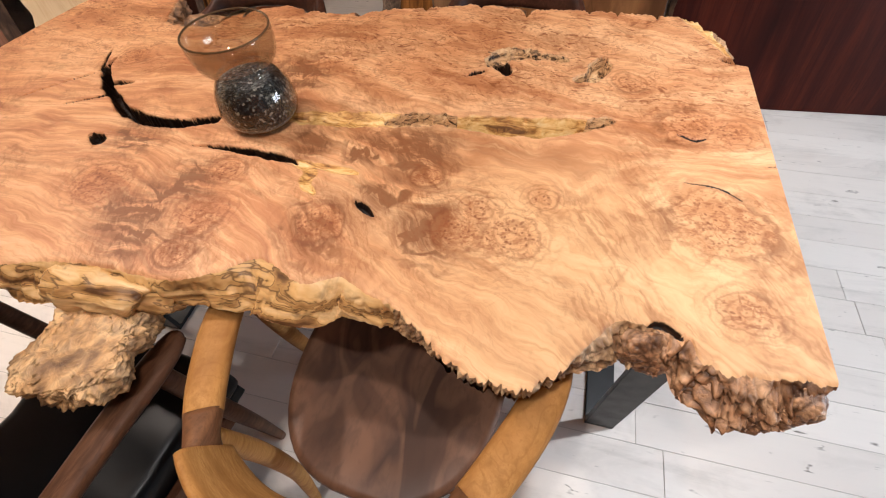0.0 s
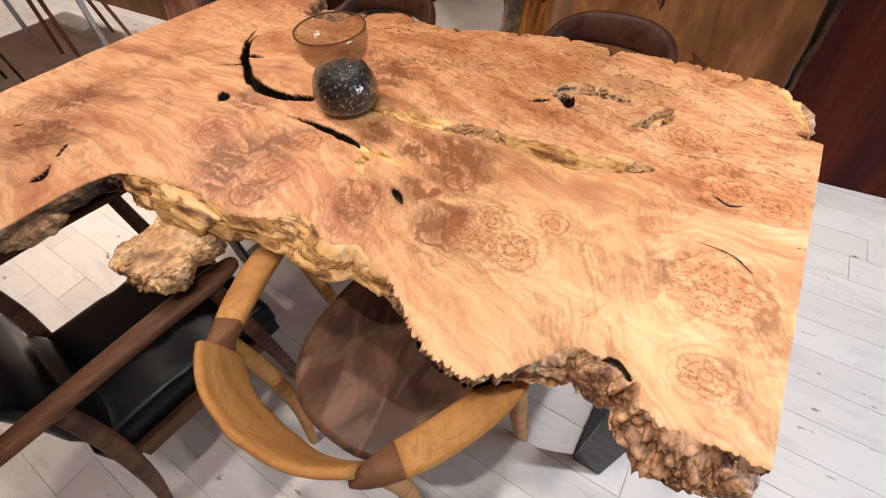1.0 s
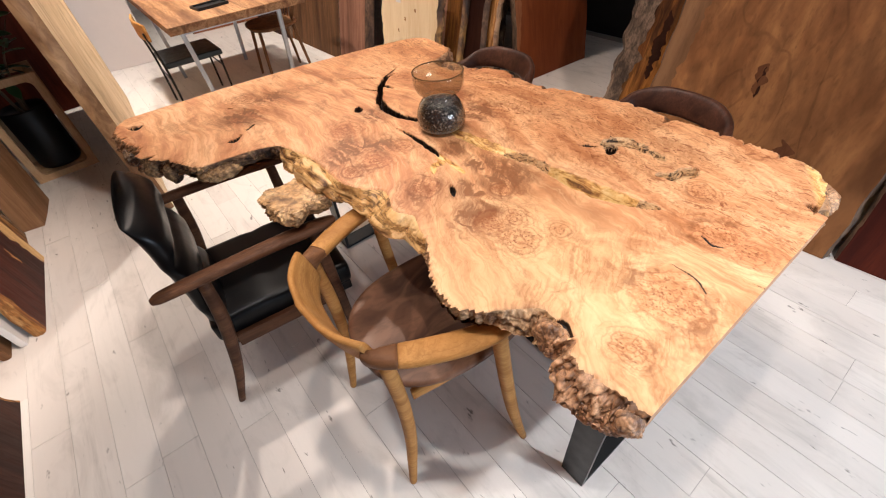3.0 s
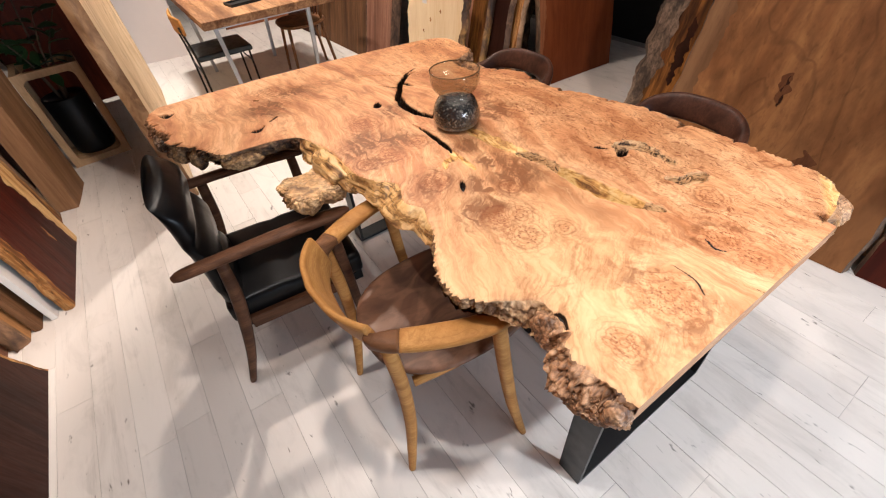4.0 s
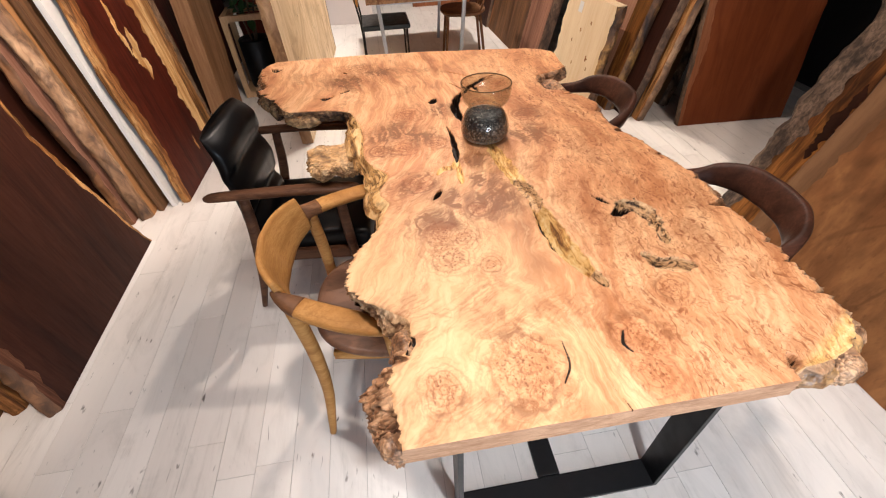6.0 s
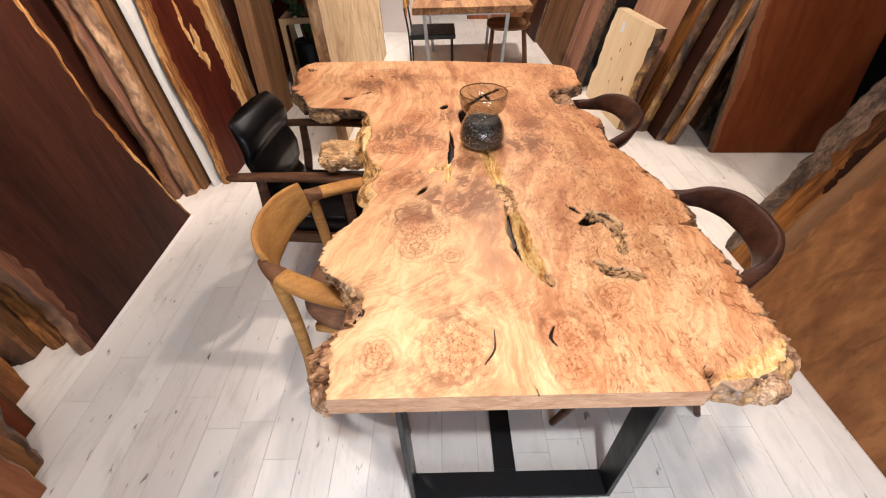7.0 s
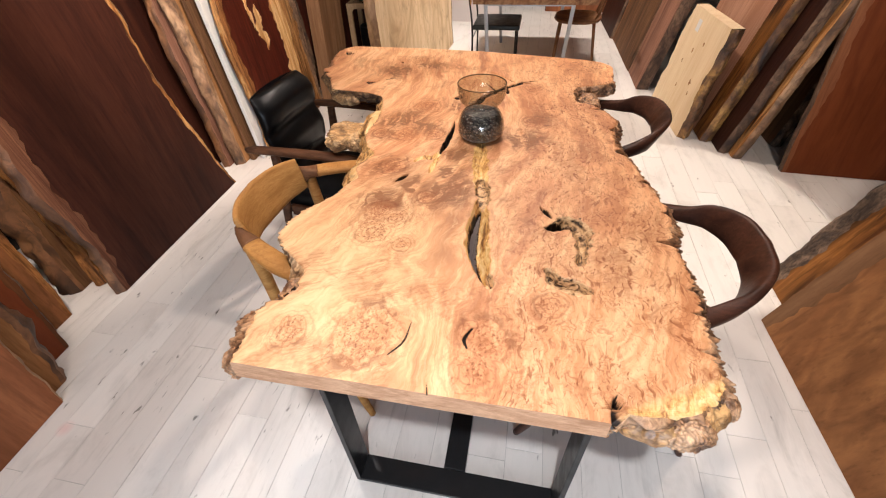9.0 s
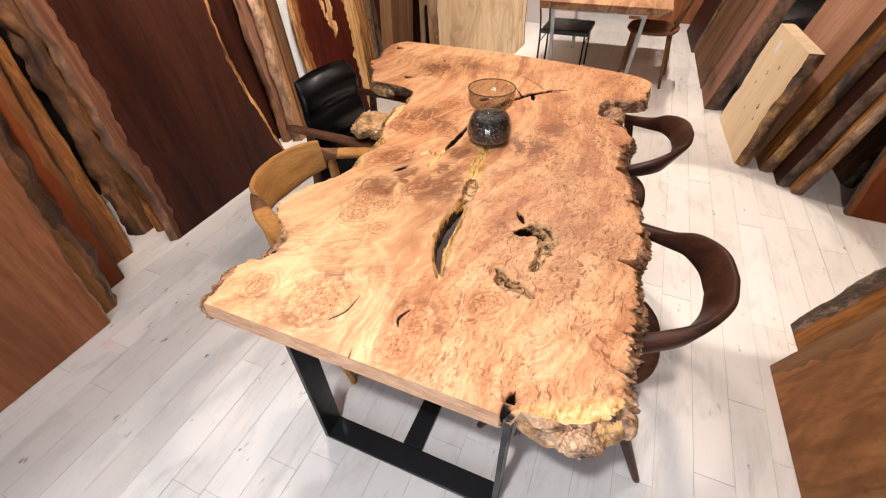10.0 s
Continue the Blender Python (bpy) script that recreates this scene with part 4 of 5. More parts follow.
part("burl_corner", lump((-.735, 1.455, .676), (.026, .022, .036), 17.0, .45, .2, .012, level=5), M["burl_dark"], table, "", True)
part("burl_corner", lump((-.818, 1.665, .688), (.030, .050, .030), 18.0, .40, .24, .012, level=5), M["burl_dark"], table, "", True)
part("burl_corner", lump((.385, 1.345, .690), (.045, .085, .034), 14.0, .25, .25, .016, level=5), M["burl_rough"], table, "", True)


def leg_frame(y):
    """A flat-bar rectangle standing under one end."""
    x0, x1, d, t = -.252, .350, .075, .014
    part("leg", box(x0, x0 + t, y - d / 2, y + d / 2, t, TOP - THICK, .002), M["steel"], table)
    part("leg", box(x1 - t, x1, y - d / 2, y + d / 2, t, TOP - THICK, .002), M["steel"], table)
    part("foot_bar", box(x0, x1, y - d / 2, y + d / 2, 0, t, .002), M["steel"], table)
    part("top_bar", box(x0 + t, x1 - t, y - d / 2, y + d / 2, TOP - THICK - .008, TOP - THICK - .001, .002), M["steel"], table)


leg_frame(.112)
leg_frame(1.50)
part("stretcher", box(.008, .075, .152, 1.46, .0, .014, .002), M["steel"], table)

# ---------- the vase ----------
vase = thing("vase", pose(.005, .957, TOP + .0015), "waisted smoked-glass vase with blue-black crystals inside", "vase")
outer = [(.001, 0), (.052, 0), (.065, .004), (.0735, .015), (.0768, .030), (.0760, .046), (.0715, .066), (.063, .084), (.0535, .097), (.0492, .103), (.0497, .107), (.056, .113), (.066, .122), (.0728, .134), (.0762, .148), (.0774, .162), (.0770, .178)]
outer = [tuple(q) for q in spline(outer[1:], 46)]
outer.insert(0, (.001, 0))
inner = [(r - .0028, z + .002) for r, z in reversed(outer[1:])]
inner[0] = (.0745, .1785)
glass = part("glass_body", lathe(outer + inner + [(.001, .010)], 64), M["glass"], vase, "smoked brown glass", True)
fill = [(.001, .007)] + [(r - .0036, max(z, .007)) for r, z in outer[1:] if z < .088] + [(.046, .088), (.028, .085), (.001, .087)]
# opaque dark ring that draws the thin dark line at the rim
rim_ring = bmesh.new()
loops = [[rim_ring.verts.new(((.0758 + .0017 * math.cos(b)) * math.cos(a), (.0758 + .0017 * math.cos(b)) * math.sin(a), .1785 + .0017 * math.sin(b))) for b in (k * math.pi / 4 for k in range(8))] for a in (k * math.pi / 32 for k in range(64))]
for k in range(64):
    for j in range(8):
        rim_ring.faces.new((loops[k][j], loops[k - 1][j], loops[k - 1][j - 1], loops[k][j - 1]))
part("rim", rim_ring, M["dark_glass"], glass, "thin dark ring along the rim", True)
part("crystals", lathe(fill, 64), M["crystals"], glass, "crackled blue-black crystals", True)

# ---------- chairs ----------


def ring_chair(m, label, frame_mat, joint_mat, seat_mat, back=.245, arm_w=.295, front=.10, rear_foot=(-.19, .18), front_foot=(.15, .285), crest_z=.648, crest_h=.136, stepped=True, seat_x=.08, group=""):
    """A low round-backed chair: a crest rail, joints and arms, or one bent rail; four legs, a dished seat. It faces local +x."""
    c = thing("armchair", m, label, "chair", group)
    k = arm_w / .295
    line = spline([(-.245 / .245 * back, 0), (-.232 / .245 * back, .095 * k), (-.192 / .245 * back, .172 * k), (-.145 / .245 * back, .208 * k), (-.055, .255 * k), (.03, .285 * k), (front, .295 * k)], 61)

    def on_ring(f):
        """0 at the middle of the back, 1 at the arm's end."""
        i = min(max(f, 0), 1) * 60
        a = int(min(i, 59))
        return line[a] * (1 - (i - a)) + line[a + 1] * (i - a)

    if stepped:
        crest = []
        for i in range(-8, 9):
            f = abs(i) / 8
            x, y = on_ring(f * .345)
            s = 1 if i >= 0 else -1
            crest.append((x + .012 - .004 * f, s * y * .985, crest_z - .006 + .006 * f * f, .020, crest_h - .028 * f * f, -.36 + .10 * f))
        part("backrest", sweep(crest, 44, 16, 3.4), frame_mat, c, "", True)
    else:
        ring = []
        for i in range(-24, 25):
            f = abs(i) / 24
            x, y = on_ring(f)
            q = min(1, max(0, (f - .12) / .62))
            q = q * q * (3 - 2 * q)
            ring.append((x, (y if i >= 0 else -y), crest_z + .018 - .046 * q, .024 + .020 * q - .010 * max(0, f - .85) / .15, crest_h - (crest_h - .029) * q, -.55 * (1 - q)))
        part("bent_rail", sweep(ring, 90, 18, 3.0), frame_mat, c, "", True)
    for s in (1, -1):
        if stepped:
            shape = ((.325, .026, .076, .638, .26), (.37, .032, .062, .638, .30), (.43, .044, .042, .641, .14), (.52, .056, .030, .642, 0))
            limb = ((.515, .056, .030, .642), (.60, .062, .026, .642), (.74, .064, .024, .641), (.88, .058, .024, .639), (1.0, .042, .024, .636))
        else:
            limb = ((1.0, .034, .029, crest_z - .028),)
        if stepped:
            part("joint", sweep([(*(on_ring(f) * (1, s)), z, w, h, -roll * s) for f, w, h, z, roll in shape], 14, 16, 3.0), joint_mat, c, "walnut scarf joint", True)
            part("arm", sweep([(*(on_ring(f) * (1, s)), z, w, h) for f, w, h, z in limb], 28, 16, 2.8), frame_mat, c, "", True)
        top = limb[-1][3] - .008
        x, y = on_ring(.93)
        fx, fy = front_foot
        part("front_leg", sweep([(x + (fx - x) * f + b, s * (y + (fy - y) * f + o), top * (1 - f), w, w) for f, b, o, w in ((0, 0, 0, .036), (.3, -.012, .004, .036), (.6, -.016, .004, .033), (.85, -.008, .002, .027), (1, 0, 0, .022))], 24, 12, 2.2, (1, 0, 0)), frame_mat, c, "", True)
        x, y = on_ring(.44 if stepped else .66)
        fx, fy = rear_foot
        part("rear_leg", sweep([(x + (fx - x) * f + b, s * (y + (fy - y) * f + o), top * (1 - f), w, w) for f, b, o, w in ((0, 0, 0, .036), (.3, .020, -.004, .036), (.6, .024, -.006, .033), (.85, .010, -.003, .027), (1, 0, 0, .022))], 24, 12, 2.2, (1, 0, 0)), frame_mat, c, "", True)
        part("side_rail", sweep([(front_foot[0] - .03, s * .175, .378, .020, .034), (0, s * .17, .380, .020, .034), (-.11, s * .155, .378, .020, .034)], 10, 10, 4), frame_mat, c, "", True)
    for x, w in ((.15, .175), (-.09, .16)):
        part("cross_rail", sweep([(x, w, .378, .020, .032), (x, -w, .378, .020, .032)], 4, 10, 4), frame_mat, c, "", True)
    seat = part("seat", seat_shell(.25, .215), seat_mat, c, "dished walnut seat", True)
    seat.location.x = seat_x
    return c


def seat_shell(rx, ry):
    """A rounded plate, dished above and rounded at its rim."""
    bm = bmesh.new()
    rings = []
    for f, z in ((0.02, -.030), (.75, -.028), (.93, -.020), (1.0, -.004), (.985, .006), (.93, .008), (.75, .002), (.5, -.004), (.25, -.006), (.02, -.006)):
        ring = []
        for k in range(48):
            t = 2 * math.pi * k / 48
            c, s = math.cos(t), math.sin(t)
            x = math.copysign(abs(c) ** .76, c) * rx * f
            y = math.copysign(abs(s) ** .76, s) * ry * f * (1 + .06 * c)
            ring.append(bm.verts.new((x, y, .425 + z)))
        rings.append(ring)
    for a, b in zip(rings, rings[1:]):
        for k in range(48):
            bm.faces.new((a[k], a[(k + 1) % 48], b[(k + 1) % 48], b[k]))
    bm.faces.new(rings[0]), bm.faces.new(rings[-1])
    return bm


ring_chair(pose(-.42, .600, 0, 0, 0, -3), "round-backed oak armchair with walnut seat and joints", M["oak"], M["joint"], M["walnut"], .240, .280, .10, (-.19, .20), (.165, .303))
DARK = (M["walnut_dark"], M["walnut_dark"], M["walnut_dark"], .245, .255, .16, (-.25, .195), (.26, .215), .668, .088, False, .06, "dark armchairs")
ring_chair(pose(.483, .525, 0, 0, 0, 180), "dark walnut round-backed armchair pushed under the table", *DARK)
ring_chair(pose(.398, 1.265, 0, 0, 0, 181), "dark walnut round-backed armchair pushed under the table", *DARK)


def cushion(x0, x1, y0, y1, z0, z1, bow, folds, tilt=0.0, nx=30, ny=24):
    """A soft pad: a rounded block whose front (z1 side) swells, with folds across it at the given heights."""
    bm = box(x0, x1, y0, y1, z0, z1, min(.03, (z1 - z0) * .42), 4)
    bmesh.ops.subdivide_edges(bm, edges=[e for e in bm.edges if e.calc_length() > .05], cuts=9, use_grid_fill=True)
    for v in bm.verts:
        fx, fy = (v.co.x - x0) / (x1 - x0), (v.co.y - y0) / (y1 - y0)
        top = (v.co.z - z0) / (z1 - z0)
        swell = bow * math.sin(math.pi * min(max(fx, 0), 1)) ** .6 * math.sin(math.pi * min(max(fy, 0), 1)) ** .4
        for at, width, deep in folds:
            swell -= deep * math.exp(-((fx - at) / width) ** 2)
        v.co.z += swell * top + .002 * noise.noise(v.co * 16) * top
    if tilt:
        bmesh.ops.rotate(bm, verts=bm.verts, cent=(0, 0, 0), matrix=Matrix.Rotation(radians(tilt), 3, "Y"))
    return bm


def lounge_chair(m):
    """Walnut frame, black leather seat and back; faces local +x."""
    c = thing("armchair", m, "black leather armchair with walnut paddle arms", "chair")
    w = .238
    seat = cushion(-.20, .26, -.20, .20, .300, .385, .012, [(.5, .02, .006)])
    part("seat", seat, M["leather"], c, "black leather seat cushion", True)
    part("seat_frame", box(-.19, .25, -.195, .195, .265, .303, .006), M["leather"], c)
    back = bmesh.new()
    rings = []
    heights = [i / 44 for i in range(45)]
    for f in heights:
        ring = []
        for k in range(40):
            a = 2 * math.pi * k / 40
            ca, sa = math.cos(a), math.sin(a)
            y = math.copysign(abs(sa) ** .55, sa)
            g = f + .05 * y * y
            thick = np.interp(g, [0, .15, .30, .37, .44, .58, .66, .72, .80, .90, .97, 1.06], [.060, .085, .078, .052, .078, .092, .080, .058, .086, .090, .066, .018])
            wide = .186 - .020 * max(0, (f - .86) / .14) ** 2
            x = math.copysign(abs(ca) ** .75, ca)
            ring.append(back.verts.new((thick * (.5 + .5 * x) * (1 - .12 * f) - .026 * f - .012 * f * f, wide * y, .285 + .50 * f - .012 * max(0, (f - .9) / .1) * y * y)))
        rings.append(ring)
    for r0, r1 in zip(rings, rings[1:]):
        for k in range(40):
            back.faces.new((r0[k], r0[(k + 1) % 40], r1[(k + 1) % 40], r1[k]))
    back.faces.new(rings[0][::-1]), back.faces.new(rings[-1])
    bmesh.ops.translate(back, verts=back.verts, vec=(-.200, 0, 0))
    part("backrest", back, M["leather"], c, "folded black leather back cushion", True)
    for s in (1, -1):
        part("armrest", sweep([(-.262, s * w, .592, .020, .018), (-.23, s * w, .597, .046, .024), (-.10, s * w, .603, .052, .026), (.06, s * (w - .004), .606, .056, .026), (.19, s * (w - .008), .604, .060, .026), (.245, s * (w - .012), .602, .040, .020), (.258, s * (w - .012), .602, .012, .012)], 34, 14, 2.4), M["walnut_arm"], c, "walnut paddle arm", True)
        part("rear_leg", sweep([(-.135, s * (w - .004), .59, .032, .034), (-.15, s * (w - .004), .42, .036, .040), (-.195, s * (w - .016), .20, .030, .034), (-.255, s * (w - .036), 0, .020, .022)], 20, 12, 2.2, (1, 0, 0)), M["walnut_arm"], c, "", True)
        part("front_leg", sweep([(.185, s * (w - .006), .59, .030, .034), (.19, s * (w - .008), .40, .034, .038), (.20, s * (w - .016), .18, .028, .032), (.205, s * (w - .026), 0, .020, .022)], 20, 12, 2.2, (1, 0, 0)), M["walnut_arm"], c, "", True)
        part("side_rail", box(-.15, .19, s * .213 - .010, s * .213 + .010, .275, .325, .005), M["walnut_arm"], c)
    return c


lounge_chair(pose(-.66, 1.205, 0, 0, 0, -6))

# ---------- leaning slabs ----------


def slab(name, a, b, height, lean, thick, face, edge_a, edge_b, label, wave=(.02, .02), slope=(0, 0), sap=(0, 0), seed=0.0, bulge=.012, strip=None, group="", foot=0.0):
    """A board standing on the floor from foot a to foot b, leaning back; local x along the foot, y into the board, z up the board."""
    ax = Vector((b[0] - a[0], b[1] - a[1], 0))
    width = ax.length
    ax.normalize()
    out = ax.cross(Vector((0, 0, 1)))
    rise = (Vector((0, 0, 1)) * math.cos(radians(lean)) - out * math.sin(radians(lean)))
    front = rise.cross(ax)
    m = Matrix((ax, front, rise)).transposed().to_4x4()
    m.translation = Vector((a[0], a[1], 0.001))
    level = math.tan(radians(lean))
    t = thing(name, m, label, "timber", group)
    nv = 130
    zs = np.linspace(0, height, nv)

    def side(k, at):
        return np.array([at + slope[k] * z + k * foot * max(0, 1 - z / .40) ** 2 + wave[k] * (fbm(seed + 31 * k, z * 2.3, 0, 3) * 1.1 + .42 * noise.noise(Vector((seed, z * 14, k))) + .2 * noise.noise(Vector((seed, z * 37, k)))) * min(1, .35 + z * 4) for z in zs])

    ea, eb = side(0, 0.0), side(1, width)
    cols = sorted({0.0, 1.0, *[i / 10 for i in range(1, 10)]})
    face_co = np.zeros((len(cols) + 2, nv, 3))
    sa = np.array([sap[0] * min(1, .45 + z) * (1 + .35 * fbm(seed + 5, z * 3, 1, 3) + .35 * noise.noise(Vector((seed, z * 22, 2)))) for z in zs])
    sb = np.array([sap[1] * min(1, .45 + z) * (1 + .45 * fbm(seed + 9, z * 3, 1, 3) + .45 * noise.noise(Vector((seed, z * 22, 4)))) for z in zs])
    face_co[0, :, 0], face_co[-1, :, 0] = ea, eb
    for i, f in enumerate(cols):
        face_co[i + 1, :, 0] = (ea + sa) * (1 - f) + (eb - sb) * f
    face_co[:, :, 2] = zs
    idx = np.zeros((len(cols) + 1, nv - 1), int)
    if sap[0]:
        idx[0] = 1
    if sap[1]:
        idx[-1] = 2
    strips = strip if isinstance(strip, tuple) else (strip or M["sap"],) * 2
    grid_mesh("face", face_co, len(cols) + 2, nv, [face, *strips], t, idx, smooth=False)
    back_co = face_co.copy()
    back_co[:, :, 1] = thick
    back_co[:, :, 2] += thick * level
    grid_mesh("back", back_co, len(cols) + 2, nv, [face], t, smooth=False)
    for row in (0, -1):
        grid_mesh("end_grain", np.stack([face_co[:, row], back_co[:, row]], 1), len(cols) + 2, 2, [face], t, smooth=False)
    for k, (line, mat, sgn) in enumerate(((ea, edge_a, -1), (eb, edge_b, 1))):
        layers = 9
        co = np.zeros((layers, nv, 3))
        for j in range(layers):
            s = j / (layers - 1)
            for i, z in enumerate(zs):
                off = math.sin(math.pi * s) * (bulge + bulge * .8 * fbm(seed + k * 7 + s * 2, z * 9, s * 3, 4))
                co[j, i] = (line[i] + sgn * off, thick * s, z + thick * s * level)
        grid_mesh("live_edge", co, layers, nv, [mat], t)
    return t


def slabs():
    D, T, G, S = M["bark_dark"], M["bark_tan"], M["bark_grey"], M["sap"]
    # west side, from near to far; all face east
    W = "slabs along the west wall"
    slab("timber_board", (-1.39, -1.05), (-1.41, .135), 2.1, 2.5, .05, M["orange"], T, T, "orange-brown slab leaning beside the aisle", (.02, .02), (0, .10), seed=1, group=W)
    slab("timber_board", (-1.465, -.75), (-1.475, .21), 2.1, 2.5, .075, M["tan"], T, M["brown_edge"], "tan slab with thick rounded live edge", (.02, .03), (0, .10), seed=2, bulge=.03, sap=(0, .035), strip=M["brown_edge"], group=W)
    slab("timber_board", (-1.55, -.60), (-1.60, .35), 2.2, 2.5, .05, M["redwood"], D, D, "red-brown slab leaning on the wall rack", (.02, .012), (0, .10), seed=3, sap=(0, .03), strip=M["brown"], group=W)
    slab("timber_board", (-1.70, -.35), (-1.73, .50), 2.2, 2.5, .06, M["brown"], D, M["amber_edge"], "brown slab standing back in the row", (.02, .02), (0, .06), seed=41, sap=(0, .04), strip=M["amber_edge"], group=W)
    slab("timber_board", (-1.80, .625), (-1.83, 1.25), 2.2, 4, .10, M["grey_brown"], M["brown_edge"], D, "grey-brown slab with rounded bark edge", (.025, .02), (.07, 0), seed=4, bulge=.035, sap=(.04, 0), strip=M["brown_edge"], group=W)
    slab("timber_board", (-1.725, .69), (-1.75, 1.35), 2.2, 4, .07, M["brown"], M["amber_edge"], D, "brown slab with streaky golden edge", (.02, .02), (.05, 0), seed=5, bulge=.018, sap=(.03, 0), strip=M["amber_edge"], group=W)
    slab("timber_board", (-1.655, .715), (-1.68, 1.4), 2.2, 4, .045, M["bubinga"], D, D, "dark red slab behind the wide walnut slab", (.015, .02), seed=6, group=W)
    slab("timber_board", (-1.59, .660), (-1.592, 1.535), 2.2, 4, .06, M["wenge"], M["brown_edge"], M["bark_gold"], "wide dark walnut slab with golden live edge", (.025, .028), (.0, -.14), (.06, .020), seed=7, bulge=.02, strip=(M["walnut_stripe"], M["streaky"]), group=W, foot=.065)
    slab("timber_board", (-1.83, 1.48), (-1.83, 1.84), 2.2, 4, .07, M["wenge"], M["bark_gold"], G, "dark-barked slab standing edge on", (.03, .03), seed=8, bulge=.035, sap=(.06, 0), strip=M["bark_gold"], group=W)
    slab("timber_board", (-1.735, 1.765), (-1.735, 2.2), 2.2, 4, .05, M["pinkish"], M["brown_edge"], D, "pink-brown slab standing edge on", (.02, .02), seed=38, bulge=.015, group=W)
    slab("timber_board", (-1.655, 1.815), (-1.655, 2.3), 2.2, 4, .075, M["tan"], M["mottled"], T, "slab with pale mottled rounded edge", (.025, .02), seed=9, bulge=.028, sap=(.03, 0), strip=M["mottled"], group=W)
    slab("timber_board", (-1.612, 1.865), (-1.612, 2.3), 2.2, 4, .03, M["grey_brown"], M["grey_brown"], T, "thin brown board beside the white one", (.005, .02), seed=49, bulge=.004, group=W)
    slab("white_panel", (-1.553, 1.895), (-1.553, 2.5), 2.2, 4, .026, M["white_board"], M["white_board"], M["white_board"], "straight white board standing between slabs", (.0, .0), seed=10, bulge=.001, group=W)
    slab("timber_board", (-1.487, 1.925), (-1.460, 2.52), 2.2, 4, .045, M["bubinga"], M["streaky"], M["streaky"], "dark red slab with golden sapwood flame", (.025, .03), seed=11, sap=(.05, .12), strip=(M["amber_edge"], M["flame_sap"]), bulge=.012, group=W)
    slab("timber_board", (-1.51, 2.56), (-1.53, 2.84), 2.2, 4, .08, M["streaky"], G, G, "streaky golden slab with rough bark edge", (.03, .02), seed=12, bulge=.025, sap=(.0, .08), strip=M["bark_pale"], group=W)
    slab("timber_board", (-1.545, 2.86), (-1.437, 2.845), 2.2, 5, .30, M["plain_tan"], M["plain_tan"], M["plain_tan"], "thick plain tan beam standing upright", (.003, .003), seed=13, bulge=.002, group=W)
    slab("timber_board", (-.82, 2.48), (-.72, 4.52), 2.2, 2, .075, M["spalted"], M["bark_tan"], D, "thick pale spalted slab with worm marks", (.015, .03), seed=14, sap=(.0, .03), strip=M["bark_dark"], bulge=.012)
    slab("timber_board", (-1.66, 3.15), (-1.64, 4.55), 2.2, 6, .05, M["bubinga"], D, D, "dark red slab behind the plant", (.01, .01), seed=51, group=W)
    slab("timber_board", (-1.62, 4.62), (-.98, 4.66), 2.2, 5, .05, M["bubinga"], D, D, "dark slab closing the plant corner", (.01, .01), seed=52)
    slab("white_panel", (-.95, 5.42), (-.30, 5.34), 2.0, 2, .05, M["pink_white"], M["pink_white"], M["pink_white"], "pinkish white board standing beyond the dining table", (.0, .0), seed=53, bulge=.001)
    # east side; all face west
    E = "slabs along the east wall"
    slab("timber_board", (1.17, .945), (1.22, -.02), 2.2, 19, .06, M["mottled_brown"], D, D, "big brown slab with a dark knot", (.015, .015), (.0, .0), (.10, 0), seed=21, strip=M["edge_sap"], group=E)
    slab("timber_board", (1.275, 1.20), (1.31, .30), 2.2, 19, .10, M["golden"], G, D, "golden black-streaked slab with thick grey bark", (.04, .02), (-.02, 0), (.10, 0), seed=22, bulge=.035, strip=M["bark_grey"], group=E)
    slab("timber_board", (1.25, -.06), (1.335, -1.25), 2.2, 15, .05, M["bubinga"], D, D, "dark red-brown slab leaning in shade", (.01, .01), seed=23, group=E)
    slab("timber_board", (1.40, -.02), (1.42, -.45), 2.2, 15, .06, M["pale"], S, D, "yellow slab edge between darker slabs", (.01, .01), seed=24, bulge=.02, group=E)
    slab("timber_board", (1.668, 2.155), (2.42, 2.12), 2.2, 8, .05, M["redwood"], D, D, "plain red-brown slab with paler sap stripe", (.008, .006), seed=25, sap=(.05, 0), strip=M["orange"], bulge=.004)
    slab("timber_board", (1.115, 3.22), (1.165, 2.54), .675, 8.5, .075, M["pale"], T, M["bark_gold"], "short pale knotty slab with bark edge", (.05, .04), (.04, -.06), seed=26, bulge=.022, group=E)
    slab("timber_board", (1.245, 3.30), (1.30, 2.62), 2.2, 13, .04, M["pinkish_pale"], G, G, "wide pinkish board behind the short slab", (.01, .01), seed=27, group=E)
    slab("timber_board", (1.285, 3.2), (1.300, 2.505), 2.2, 13, .07, M["golden"], S, M["bark_gold"], "brown slab with bright sapwood edge", (.01, .015), seed=28, bulge=.012, group=E)
    slab("timber_board", (1.37, 3.1), (1.375, 2.36), 2.2, 13, .06, M["wenge"], D, M["bark_dark"], "dark brown slab in the row", (.01, .015), seed=29, bulge=.012, group=E)
    slab("timber_board", (1.43, 3.0), (1.440, 2.295), 2.2, 13, .055, M["streaky"], G, M["mottled"], "brown slab with pale mottled edge", (.01, .02), seed=30, bulge=.012, group=E)
    slab("timber_board", (1.60, 3.2), (1.62, 2.60), 1.9, 12, .05, M["wenge"], D, D, "dark slab in the shaded gap", (.02, .02), seed=31, group=E)
    slab("timber_board", (1.70, 3.2), (1.72, 2.50), 1.5, 10, .07, M["grey_brown"], G, G, "rough dark log board in the gap", (.03, .03), seed=32, bulge=.03, group=E)
